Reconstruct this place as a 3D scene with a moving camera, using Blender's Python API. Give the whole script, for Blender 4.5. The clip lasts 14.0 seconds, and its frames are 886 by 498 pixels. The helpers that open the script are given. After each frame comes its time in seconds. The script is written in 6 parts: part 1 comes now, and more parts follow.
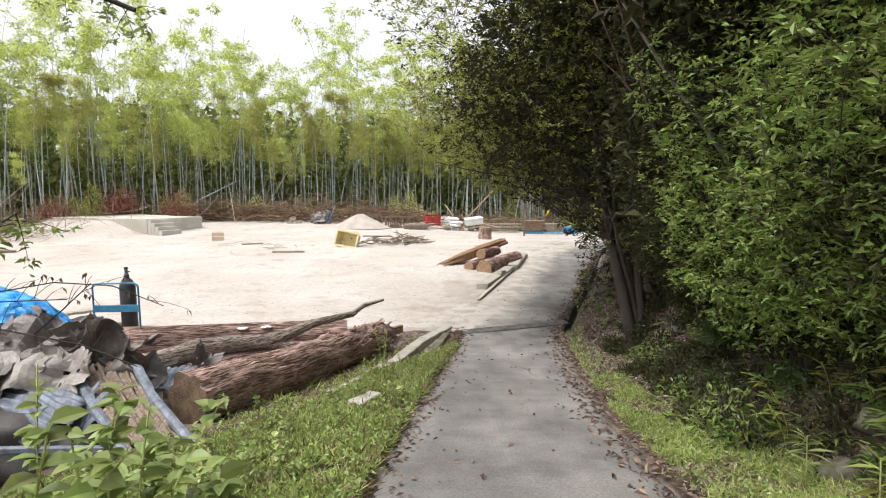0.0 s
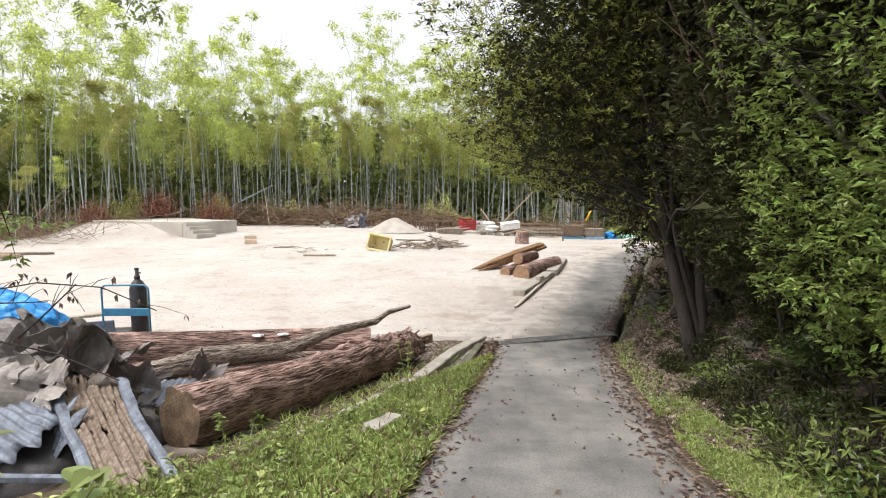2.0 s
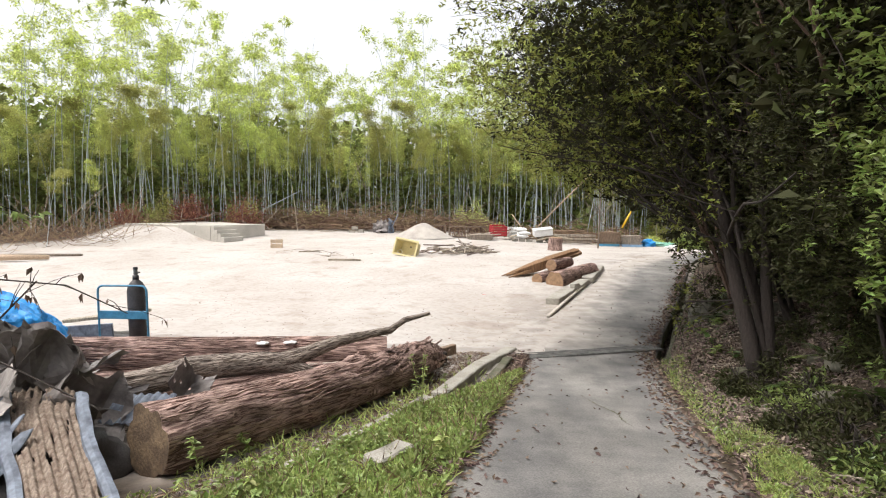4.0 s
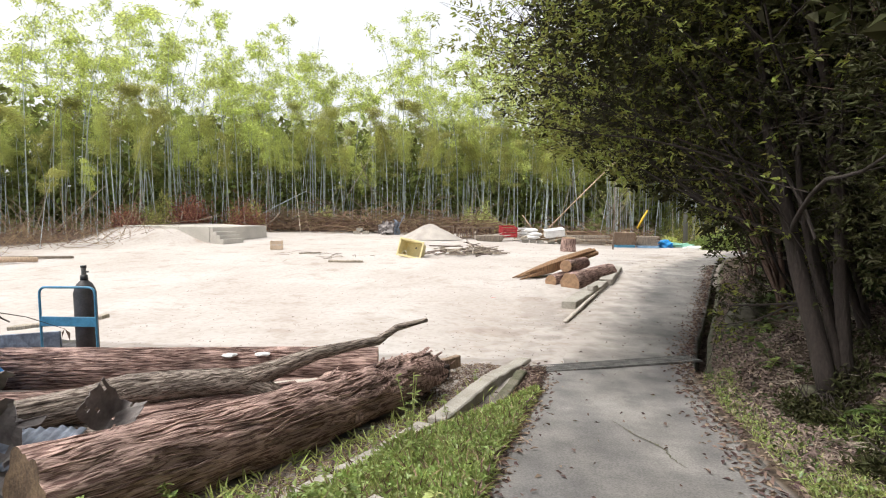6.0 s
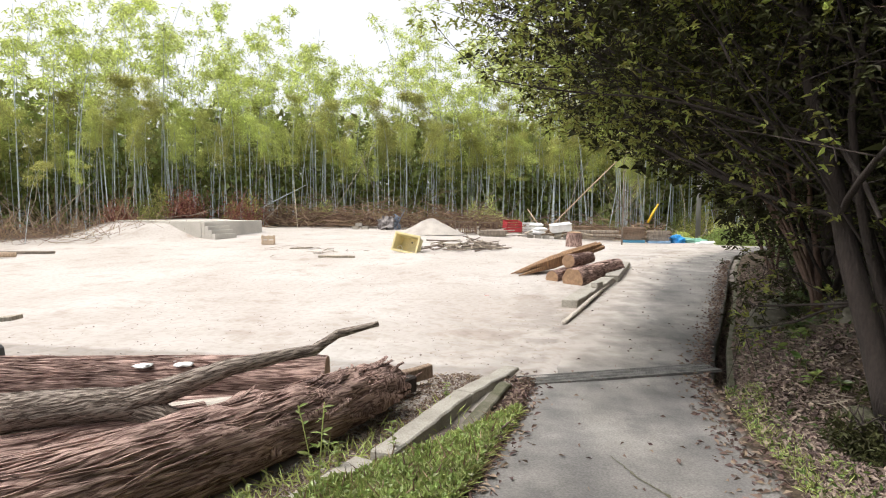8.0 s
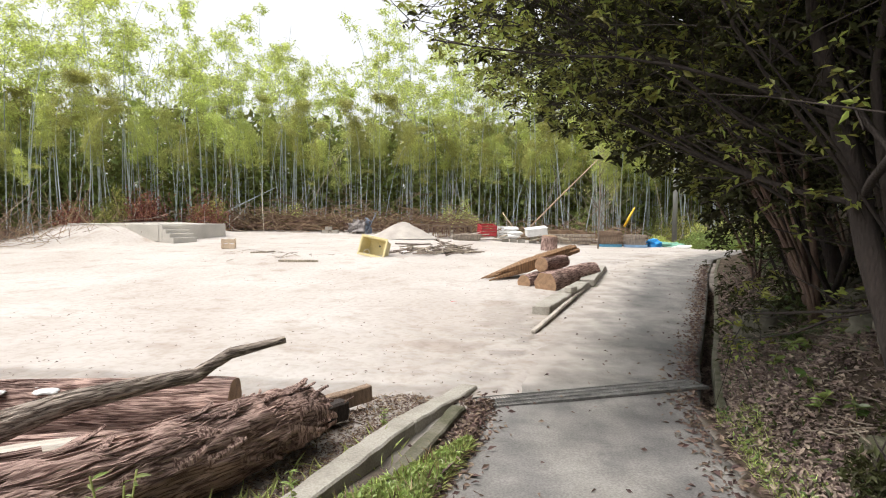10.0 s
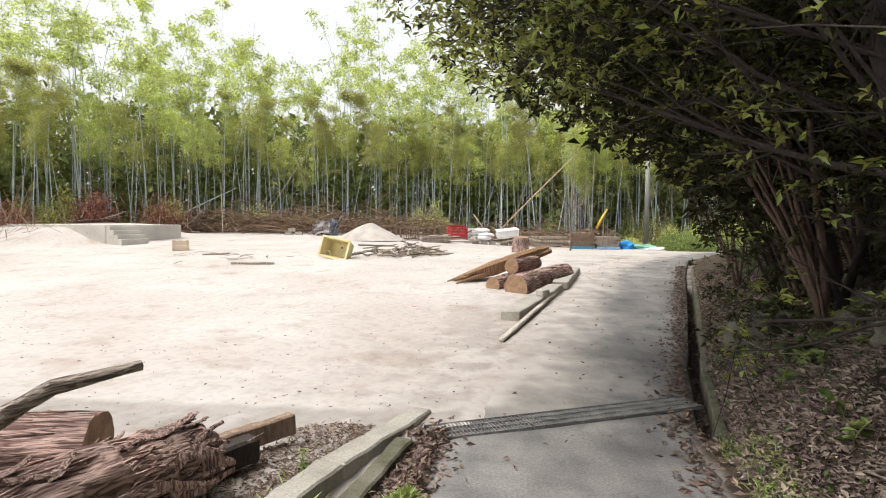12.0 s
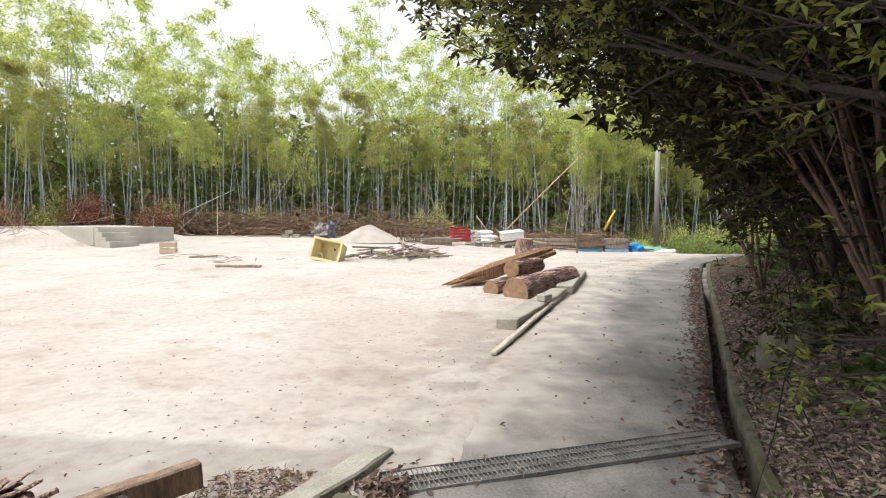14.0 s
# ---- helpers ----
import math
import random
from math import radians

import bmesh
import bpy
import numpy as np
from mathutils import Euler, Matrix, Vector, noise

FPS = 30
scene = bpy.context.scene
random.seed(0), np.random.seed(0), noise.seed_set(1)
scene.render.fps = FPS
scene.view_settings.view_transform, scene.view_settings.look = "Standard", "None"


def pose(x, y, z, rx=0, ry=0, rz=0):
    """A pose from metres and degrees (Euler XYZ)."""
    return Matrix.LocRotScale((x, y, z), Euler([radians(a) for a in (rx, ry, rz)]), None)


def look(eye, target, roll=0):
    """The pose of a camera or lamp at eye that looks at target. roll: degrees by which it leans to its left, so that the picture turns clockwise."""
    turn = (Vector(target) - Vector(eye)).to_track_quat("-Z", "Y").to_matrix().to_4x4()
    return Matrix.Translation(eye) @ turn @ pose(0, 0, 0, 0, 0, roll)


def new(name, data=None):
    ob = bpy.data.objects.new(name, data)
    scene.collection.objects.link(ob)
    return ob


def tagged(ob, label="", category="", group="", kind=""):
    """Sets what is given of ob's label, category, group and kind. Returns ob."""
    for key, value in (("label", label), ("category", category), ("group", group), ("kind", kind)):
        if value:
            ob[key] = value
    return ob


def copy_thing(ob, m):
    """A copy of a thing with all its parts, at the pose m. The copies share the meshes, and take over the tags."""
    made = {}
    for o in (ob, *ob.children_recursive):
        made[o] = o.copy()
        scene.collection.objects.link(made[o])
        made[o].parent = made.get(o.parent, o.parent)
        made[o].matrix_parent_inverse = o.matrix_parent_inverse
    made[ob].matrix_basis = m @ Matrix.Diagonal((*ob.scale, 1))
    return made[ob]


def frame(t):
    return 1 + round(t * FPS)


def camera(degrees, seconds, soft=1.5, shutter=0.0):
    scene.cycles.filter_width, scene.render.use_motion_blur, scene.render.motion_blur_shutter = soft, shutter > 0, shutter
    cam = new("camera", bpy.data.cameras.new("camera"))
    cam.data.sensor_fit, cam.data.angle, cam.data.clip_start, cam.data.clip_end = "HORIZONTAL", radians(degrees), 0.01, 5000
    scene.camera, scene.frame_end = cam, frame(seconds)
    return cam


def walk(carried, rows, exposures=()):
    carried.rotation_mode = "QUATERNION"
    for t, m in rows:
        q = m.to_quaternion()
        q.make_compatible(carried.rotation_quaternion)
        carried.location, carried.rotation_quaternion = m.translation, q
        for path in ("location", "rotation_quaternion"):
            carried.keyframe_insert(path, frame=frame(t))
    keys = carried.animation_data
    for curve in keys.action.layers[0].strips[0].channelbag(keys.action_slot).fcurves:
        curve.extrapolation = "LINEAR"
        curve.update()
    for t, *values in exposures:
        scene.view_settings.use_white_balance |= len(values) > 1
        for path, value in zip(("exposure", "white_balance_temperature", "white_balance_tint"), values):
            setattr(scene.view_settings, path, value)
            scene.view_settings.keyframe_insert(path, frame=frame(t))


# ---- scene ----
cam = camera(77.6, 14.0, 1.1)
PATH = [
    (0, (0.022, -0.031, 1.412), (0.014, 1.96, 1.225), 0.1),
    (0.5, (0.084, 0.212, 1.37), (0.061, 2.203, 1.184), 0.0),
    (1, (0.074, 0.442, 1.309), (0.002, 2.432, 1.126), 0.0),
    (1.5, (0.021, 0.662, 1.307), (-0.068, 2.652, 1.136), 0.2),
    (2, (0.055, 0.886, 1.253), (-0.083, 2.875, 1.088), 0.1),
    (2.5, (0.119, 1.058, 1.232), (-0.081, 3.042, 1.069), 0.1),
    (3, (0.079, 1.287, 1.175), (-0.148, 3.267, 1.018), 0.3),
    (5.5, (0.083, 2.711, 0.943), (-0.188, 4.689, 0.827), 0.2),
    (6, (0.027, 3.047, 0.873), (-0.258, 5.023, 0.75), 0.2),
    (6.5, (0.136, 3.361, 0.799), (-0.179, 5.331, 0.669), 0.2),
    (7, (0.25, 3.685, 0.768), (-0.071, 5.655, 0.634), 0.1),
    (9.5, (0.433, 5.12, 0.588), (0.132, 7.093, 0.463), 0.3),
    (10, (0.527, 5.352, 0.563), (0.282, 7.334, 0.451), 0.2),
    (10.5, (0.541, 5.634, 0.541), (0.365, 7.623, 0.43), 0.3),
    (11, (0.629, 5.856, 0.491), (0.478, 7.848, 0.385), 0.2),
    (11.5, (0.689, 6.088, 0.464), (0.541, 8.08, 0.366), 0.2),
    (12, (0.64, 6.401, 0.428), (0.492, 8.393, 0.33), 0.3),
    (12.5, (0.702, 6.675, 0.373), (0.543, 8.666, 0.274), 0.2),
    (13, (0.771, 6.951, 0.357), (0.602, 8.942, 0.264), 0.0),
    (13.5, (0.769, 7.233, 0.348), (0.599, 9.223, 0.258), 0.2),
    (14, (0.862, 7.479, 0.314), (0.687, 9.47, 0.23), 0.2),
]
walk(cam, [(t, look(eye, target, roll)) for t, eye, target, roll in PATH])

# ---- light ----
world = bpy.data.worlds.new("sky")
scene.world = world
world.use_nodes = True
wn, wl = world.node_tree.nodes, world.node_tree.links
sky = wn.new("ShaderNodeTexSky")
sky.sky_type = "NISHITA"
sky.sun_disc = False
sky.sun_elevation, sky.sun_rotation = radians(64), radians(-112)
sky.air_density, sky.dust_density, sky.ozone_density = 1.0, 6.0, 1.0
haze = wn.new("ShaderNodeHueSaturation")
haze.inputs["Saturation"].default_value = 0.3
wl.new(sky.outputs[0], haze.inputs["Color"])
veil = wn.new("ShaderNodeMix")
veil.data_type = "RGBA"
veil.inputs[0].default_value, veil.inputs[7].default_value = 0.5, (3.5, 3.5, 3.5, 1)
wl.new(haze.outputs[0], veil.inputs[6])
wl.new(veil.outputs[2], wn["Background"].inputs["Color"])
wn["Background"].inputs["Strength"].default_value = 0.15
sun_data = bpy.data.lights.new("sun", "SUN")
sun_data.energy, sun_data.angle, sun_data.color = 1.1, radians(30), (1.0, 0.96, 0.9)
sun = new("sun", sun_data)
SUN_DIR = Vector((-0.93 * math.cos(radians(64)), -0.37 * math.cos(radians(64)), math.sin(radians(64))))
sun.matrix_world = look(SUN_DIR * 60, (0, 0, 0))
scene.view_settings.exposure = 1.1

# ---- materials ----
def material(name, base, rough=0.8, vary=0.25, scale=6.0, bump=0.3, bump_scale=40.0, metal=0.0, second=None, split=0.5,
             island=0.0, objects=0.0, translucent=0.0, stretch=(1, 1, 1), gloss=0.5, dist=0.02):
    """A surface with stains at one scale, grain at another, and relief."""
    mat = bpy.data.materials.new(name)
    mat.use_nodes = True
    n, l = mat.node_tree.nodes, mat.node_tree.links
    bsdf = n["Principled BSDF"]
    bsdf.inputs["Roughness"].default_value, bsdf.inputs["Metallic"].default_value = rough, metal
    bsdf.inputs["Specular IOR Level"].default_value = gloss
    geo = n.new("ShaderNodeTexCoord")
    mapping = n.new("ShaderNodeMapping")
    mapping.inputs["Scale"].default_value = stretch
    l.new(geo.outputs["Object"], mapping.inputs[0])
    big, fine = n.new("ShaderNodeTexNoise"), n.new("ShaderNodeTexNoise")
    big.inputs["Scale"].default_value, big.inputs["Detail"].default_value = scale, 4.0
    fine.inputs["Scale"].default_value, fine.inputs["Detail"].default_value = bump_scale, 3.0
    l.new(mapping.outputs[0], big.inputs[0]), l.new(mapping.outputs[0], fine.inputs[0])
    ramp = n.new("ShaderNodeValToRGB")
    dark = tuple(c * (1 - vary) for c in base) if second is None else second
    light = tuple(min(1, c * (1 + vary * 0.6)) for c in base) if second is None else base
    ramp.color_ramp.elements[0].position, ramp.color_ramp.elements[1].position = split - 0.18, split + 0.18
    ramp.color_ramp.elements[0].color, ramp.color_ramp.elements[1].color = (*dark, 1), (*light, 1)
    l.new(big.outputs[0], ramp.inputs[0])
    out = ramp.outputs[0]
    hsv = n.new("ShaderNodeHueSaturation")
    l.new(out, hsv.inputs["Color"])
    spread = n.new("ShaderNodeMapRange")
    spread.inputs["From Min"].default_value, spread.inputs["From Max"].default_value = 0.3, 0.7
    spread.inputs["To Min"].default_value, spread.inputs["To Max"].default_value = 1 - vary * 0.6, 1 + vary * 0.6
    l.new(fine.outputs[0], spread.inputs[0])
    value = spread.outputs[0]
    for amount, node, socket in ((island, "ShaderNodeNewGeometry", "Random Per Island"), (objects, "ShaderNodeObjectInfo", "Random")):
        if amount:
            src, rng, mul = n.new(node), n.new("ShaderNodeMapRange"), n.new("ShaderNodeMath")
            rng.inputs["To Min"].default_value, rng.inputs["To Max"].default_value = 1 - amount, 1 + amount
            mul.operation = "MULTIPLY"
            l.new(src.outputs[socket], rng.inputs[0])
            l.new(value, mul.inputs[0]), l.new(rng.outputs[0], mul.inputs[1])
            value = mul.outputs[0]
            hue = n.new("ShaderNodeMapRange")
            hue.inputs["To Min"].default_value, hue.inputs["To Max"].default_value = 0.5 - amount * 0.07, 0.5 + amount * 0.05
            l.new(src.outputs[socket], hue.inputs[0]), l.new(hue.outputs[0], hsv.inputs["Hue"])
    l.new(value, hsv.inputs["Value"])
    l.new(hsv.outputs[0], bsdf.inputs["Base Color"])
    if bump:
        relief = n.new("ShaderNodeBump")
        relief.inputs["Strength"].default_value, relief.inputs["Distance"].default_value = bump, dist
        l.new(fine.outputs[0], relief.inputs["Height"]), l.new(relief.outputs[0], bsdf.inputs["Normal"])
    if translucent:
        thin, mix = n.new("ShaderNodeBsdfTranslucent"), n.new("ShaderNodeMixShader")
        mix.inputs[0].default_value = translucent
        l.new(hsv.outputs[0], thin.inputs[0])
        l.new(bsdf.outputs[0], mix.inputs[1]), l.new(thin.outputs[0], mix.inputs[2])
        l.new(mix.outputs[0], n["Material Output"].inputs[0])
    return mat


M_ROAD = material("grit_covered_steel", (0.13, 0.125, 0.118), 0.9, 0.3, 5, 0.3, 45)
M_CONCRETE = material("old_concrete", (0.38, 0.355, 0.31), 0.9, 0.3, 3.0, 0.4, 60, second=(0.25, 0.23, 0.19), split=0.42)
M_MOSSY = material("mossy_concrete", (0.17, 0.155, 0.12), 0.95, 0.35, 5.0, 0.5, 50, second=(0.07, 0.072, 0.035), split=0.5)
M_PLATFORM = material("grey_cement", (0.5, 0.47, 0.42), 0.9, 0.2, 0.8, 0.2, 30)
M_BARK_OLD = material("red_brown_bark", (0.26, 0.15, 0.105), 0.9, 0.5, 5.0, 1.0, 9.0, second=(0.13, 0.07, 0.05), stretch=(7, 7, 0.7), dist=0.05)
M_BARK_GREY_OLD = material("grey_bark", (0.27, 0.225, 0.185), 0.9, 0.5, 4.0, 1.0, 9.0, second=(0.14, 0.105, 0.085), stretch=(6, 6, 1.0), dist=0.03)
M_CUT = material("sawn_wood", (0.33, 0.205, 0.12), 0.8, 0.3, 8.0, 0.3, 60)
M_CUT_OLD = material("weathered_cut_wood", (0.22, 0.15, 0.09), 0.85, 0.5, 6.0, 0.4, 40, second=(0.07, 0.045, 0.03))
M_SPLIT = material("split_orange_wood", (0.36, 0.21, 0.1), 0.75, 0.4, 5.0, 0.6, 14, second=(0.13, 0.07, 0.04), stretch=(7, 7, 0.5), dist=0.02)
M_GREYWOOD = material("weathered_grey_wood", (0.3, 0.25, 0.2), 0.9, 0.4, 4.0, 0.5, 20, island=0.35, stretch=(5, 5, 1))
M_BRUSH = material("dry_brush", (0.25, 0.17, 0.11), 0.9, 0.3, 3.0, 0.0, 20, island=0.5)
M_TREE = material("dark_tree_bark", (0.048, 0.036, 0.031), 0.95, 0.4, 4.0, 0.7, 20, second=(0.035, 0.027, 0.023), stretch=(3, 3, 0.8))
M_CULM = material("bamboo_culm", (0.45, 0.5, 0.54), 0.55, 0.3, 1.2, 0.0, 10, second=(0.22, 0.26, 0.2), split=0.38, island=0.3, objects=0.3)
M_BAMBOO = material("bamboo_leaf", (0.52, 0.55, 0.19), 0.6, 0.2, 0.6, 0.0, 5, island=0.4, objects=0.3, translucent=0.5)
# bamboo leaf again, darkened to carry the shade inside the grove
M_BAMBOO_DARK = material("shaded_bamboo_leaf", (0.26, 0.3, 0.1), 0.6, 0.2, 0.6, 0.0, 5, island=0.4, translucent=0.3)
# evergreen leaf darkened so that its colour carries the wood's shade
M_LEAF_SHADED = material("shade_toned_leaf", (0.052, 0.054, 0.02), 0.6, 0.2, 1.5, 0.0, 5, island=0.5, translucent=0.12, gloss=0.2)
M_LEAF = material("evergreen_leaf", (0.075, 0.115, 0.026), 0.35, 0.2, 1.5, 0.0, 5, island=0.45, translucent=0.25, gloss=0.6)
M_LEAF_YELLOW = material("olive_leaf", (0.3, 0.33, 0.08), 0.45, 0.2, 1.5, 0.0, 5, island=0.45, translucent=0.55)
M_LEAF_BRIGHT = material("fresh_leaf", (0.26, 0.33, 0.1), 0.4, 0.2, 1.5, 0.0, 5, island=0.35, translucent=0.35)
M_LEAF_SHRUB = material("shrub_leaf", (0.26, 0.34, 0.09), 0.4, 0.2, 1.5, 0.0, 5, island=0.45, translucent=0.3)
M_GRASS = material("grass_blade", (0.48, 0.53, 0.2), 0.6, 0.2, 1.5, 0.0, 5, island=0.4, translucent=0.35)
M_DRYLEAF = material("fallen_leaf", (0.17, 0.115, 0.09), 0.75, 0.3, 8.0, 0.0, 5, island=0.6)
M_LITTER = material("shaded_fallen_leaf", (0.25, 0.19, 0.158), 0.8, 0.3, 8.0, 0.0, 5, island=0.6)
M_STONE = material("field_stone", (0.19, 0.175, 0.14), 0.9, 0.35, 5.0, 0.6, 25, second=(0.1, 0.095, 0.065))
M_STEEL = material("galvanised_sheet", (0.23, 0.265, 0.32), 0.65, 0.35, 9.0, 0.2, 30, metal=0.2, second=(0.1, 0.11, 0.14))
M_SOOT = material("grey_brown_torn_sheet", (0.29, 0.262, 0.25), 0.55, 0.4, 3.0, 0.3, 20, metal=0.2, second=(0.09, 0.075, 0.07))
M_RUST = material("rusty_sheet", (0.31, 0.25, 0.2), 0.8, 0.5, 7.0, 0.3, 25, metal=0.1, second=(0.13, 0.085, 0.06), stretch=(4, 4, 1))
M_TARP = material("blue_tarpaulin", (0.02, 0.29, 0.72), 0.45, 0.25, 3.0, 0.4, 20)
M_BLUE = material("blue_painted_steel", (0.07, 0.25, 0.4), 0.45, 0.25, 8.0, 0.1, 60)
M_BLACK = material("black_painted_steel", (0.055, 0.05, 0.05), 0.5, 0.4, 6.0, 0.15, 60)
M_DARKSTEEL = material("grating_steel", (0.21, 0.205, 0.195), 0.7, 0.4, 6.0, 0.15, 60, metal=0.2)
M_YELLOW = material("cream_yellow_plastic", (0.66, 0.57, 0.3), 0.5, 0.15, 3.0, 0.1, 30)
M_RED = material("red_plastic", (0.45, 0.04, 0.05), 0.5, 0.2, 3.0, 0.1, 30)
M_WHITE = material("white_plastic", (0.75, 0.75, 0.74), 0.5, 0.1, 3.0, 0.05, 30)
M_YELLOWPAINT = material("yellow_painted_bar", (0.7, 0.45, 0.03), 0.5, 0.1)
M_POLE = material("pole_concrete", (0.36, 0.36, 0.35), 0.85, 0.12, 1.0, 0.1, 40)
M_GRAVEL = material("grey_sand_heap", (0.42, 0.38, 0.34), 0.95, 0.2, 1.5, 0.4, 60)
M_BROWNWOOD = material("brown_timber", (0.26, 0.18, 0.125), 0.85, 0.4, 5.0, 0.4, 25, stretch=(5, 5, 1))
M_PALEGREY = material("bleached_timber", (0.52, 0.47, 0.41), 0.85, 0.3, 4.0, 0.3, 30, stretch=(6, 1, 6))
M_SNAPPED = material("pale_split_wood", (0.55, 0.4, 0.28), 0.8, 0.3, 6.0, 0.4, 30, stretch=(5, 5, 1))


def ground_material():
    """Sand in the yard, brown earth elsewhere, with litter-coloured mottling."""
    mat = bpy.data.materials.new("sand_and_earth")
    mat.use_nodes = True
    n, l = mat.node_tree.nodes, mat.node_tree.links
    bsdf = n["Principled BSDF"]
    bsdf.inputs["Roughness"].default_value = 0.95
    bsdf.inputs["Specular IOR Level"].default_value = 0.2
    co = n.new("ShaderNodeTexCoord")
    zone = n.new("ShaderNodeAttribute")
    zone.attribute_name = "sand"

    def noise_ramp(scale, a, b, lo, hi, detail=5.0):
        tex, ramp = n.new("ShaderNodeTexNoise"), n.new("ShaderNodeValToRGB")
        tex.inputs["Scale"].default_value, tex.inputs["Detail"].default_value = scale, detail
        l.new(co.outputs["Object"], tex.inputs[0]), l.new(tex.outputs[0], ramp.inputs[0])
        ramp.color_ramp.elements[0].position, ramp.color_ramp.elements[1].position = lo, hi
        ramp.color_ramp.elements[0].color, ramp.color_ramp.elements[1].color = (*a, 1), (*b, 1)
        return ramp.outputs[0], tex.outputs[0]

    def mix(kind, fac, a, b):
        node = n.new("ShaderNodeMix")
        node.data_type, node.blend_type = "RGBA", kind
        if isinstance(fac, float):
            node.inputs[0].default_value = fac
        else:
            l.new(fac, node.inputs[0])
        l.new(a, node.inputs[6]), l.new(b, node.inputs[7])
        return node.outputs[2]

    sand, _ = noise_ramp(0.35, (0.44, 0.398, 0.365), (0.51, 0.477, 0.45), 0.35, 0.62)
    grain, fine = noise_ramp(9.0, (0.86, 0.83, 0.8), (1.0, 1.0, 1.0), 0.3, 0.55)
    sand = mix("MULTIPLY", 1.0, sand, grain)
    scuff, _ = noise_ramp(1.3, (0.84, 0.8, 0.765), (1.0, 1.0, 1.0), 0.3, 0.45, 9.0)
    sand = mix("MULTIPLY", 1.0, sand, scuff)
    earth, _ = noise_ramp(5.0, (0.045, 0.034, 0.026), (0.14, 0.105, 0.075), 0.35, 0.65)
    speck, rough = noise_ramp(34.0, (0.6, 0.6, 0.6), (1.0, 1.0, 1.0), 0.35, 0.6)
    earth = mix("MULTIPLY", 1.0, earth, speck)
    l.new(mix("MIX", zone.outputs["Fac"], earth, sand), bsdf.inputs["Base Color"])
    relief = n.new("ShaderNodeBump")
    relief.inputs["Strength"].default_value, relief.inputs["Distance"].default_value = 0.5, 0.03
    l.new(fine, relief.inputs["Height"])
    second = n.new("ShaderNodeBump")
    second.inputs["Strength"].default_value, second.inputs["Distance"].default_value = 0.4, 0.01
    l.new(rough, second.inputs["Height"]), l.new(relief.outputs[0], second.inputs["Normal"])
    l.new(second.outputs[0], bsdf.inputs["Normal"])
    return mat


M_GROUND = ground_material()


def bark_material(name, ridge, groove, across=26.0, lengthwise=0.09):
    """Stringy bark: long furrows along the trunk, shallow plates between them."""
    mat = bpy.data.materials.new(name)
    mat.use_nodes = True
    n, l = mat.node_tree.nodes, mat.node_tree.links
    bsdf = n["Principled BSDF"]
    bsdf.inputs["Roughness"].default_value, bsdf.inputs["Specular IOR Level"].default_value = 0.9, 0.25
    co, mp = n.new("ShaderNodeTexCoord"), n.new("ShaderNodeMapping")
    mp.inputs["Scale"].default_value = (1, 1, lengthwise)
    l.new(co.outputs["Object"], mp.inputs[0])
    fur, tone, fibre = n.new("ShaderNodeTexNoise"), n.new("ShaderNodeTexNoise"), n.new("ShaderNodeTexNoise")
    fur.inputs["Scale"].default_value, fur.inputs["Detail"].default_value, fur.inputs["Distortion"].default_value = across, 2.0, 0.6
    tone.inputs["Scale"].default_value = 3.0
    fibre.inputs["Scale"].default_value, fibre.inputs["Detail"].default_value = across * 4, 2.0
    l.new(mp.outputs[0], fur.inputs[0]), l.new(co.outputs["Object"], tone.inputs[0]), l.new(mp.outputs[0], fibre.inputs[0])
    ramp, shade = n.new("ShaderNodeValToRGB"), n.new("ShaderNodeMapRange")
    ramp.color_ramp.elements[0].position, ramp.color_ramp.elements[1].position = 0.4, 0.56
    ramp.color_ramp.elements[0].color, ramp.color_ramp.elements[1].color = (*groove, 1), (*ridge, 1)
    l.new(fur.outputs[0], ramp.inputs[0])
    shade.inputs["From Min"].default_value, shade.inputs["From Max"].default_value = 0.3, 0.7
    shade.inputs["To Min"].default_value, shade.inputs["To Max"].default_value = 0.65, 1.35
    l.new(tone.outputs[0], shade.inputs[0])
    hsv = n.new("ShaderNodeHueSaturation")
    l.new(ramp.outputs[0], hsv.inputs["Color"]), l.new(shade.outputs[0], hsv.inputs["Value"])
    l.new(hsv.outputs[0], bsdf.inputs["Base Color"])
    b1, b2 = n.new("ShaderNodeBump"), n.new("ShaderNodeBump")
    b1.inputs["Strength"].default_value, b1.inputs["Distance"].default_value = 1.0, 0.03
    b2.inputs["Strength"].default_value, b2.inputs["Distance"].default_value = 0.6, 0.01
    l.new(fur.outputs[0], b1.inputs["Height"]), l.new(fibre.outputs[0], b2.inputs["Height"]), l.new(b1.outputs[0], b2.inputs["Normal"])
    l.new(b2.outputs[0], bsdf.inputs["Normal"])
    return mat


M_BARK = bark_material("red_brown_bark", (0.46, 0.32, 0.275), (0.14, 0.083, 0.07), 58.0, 0.085)
M_BARK_GREY = bark_material("grey_bark", (0.37, 0.31, 0.265), (0.11, 0.085, 0.07), 60.0, 0.15)


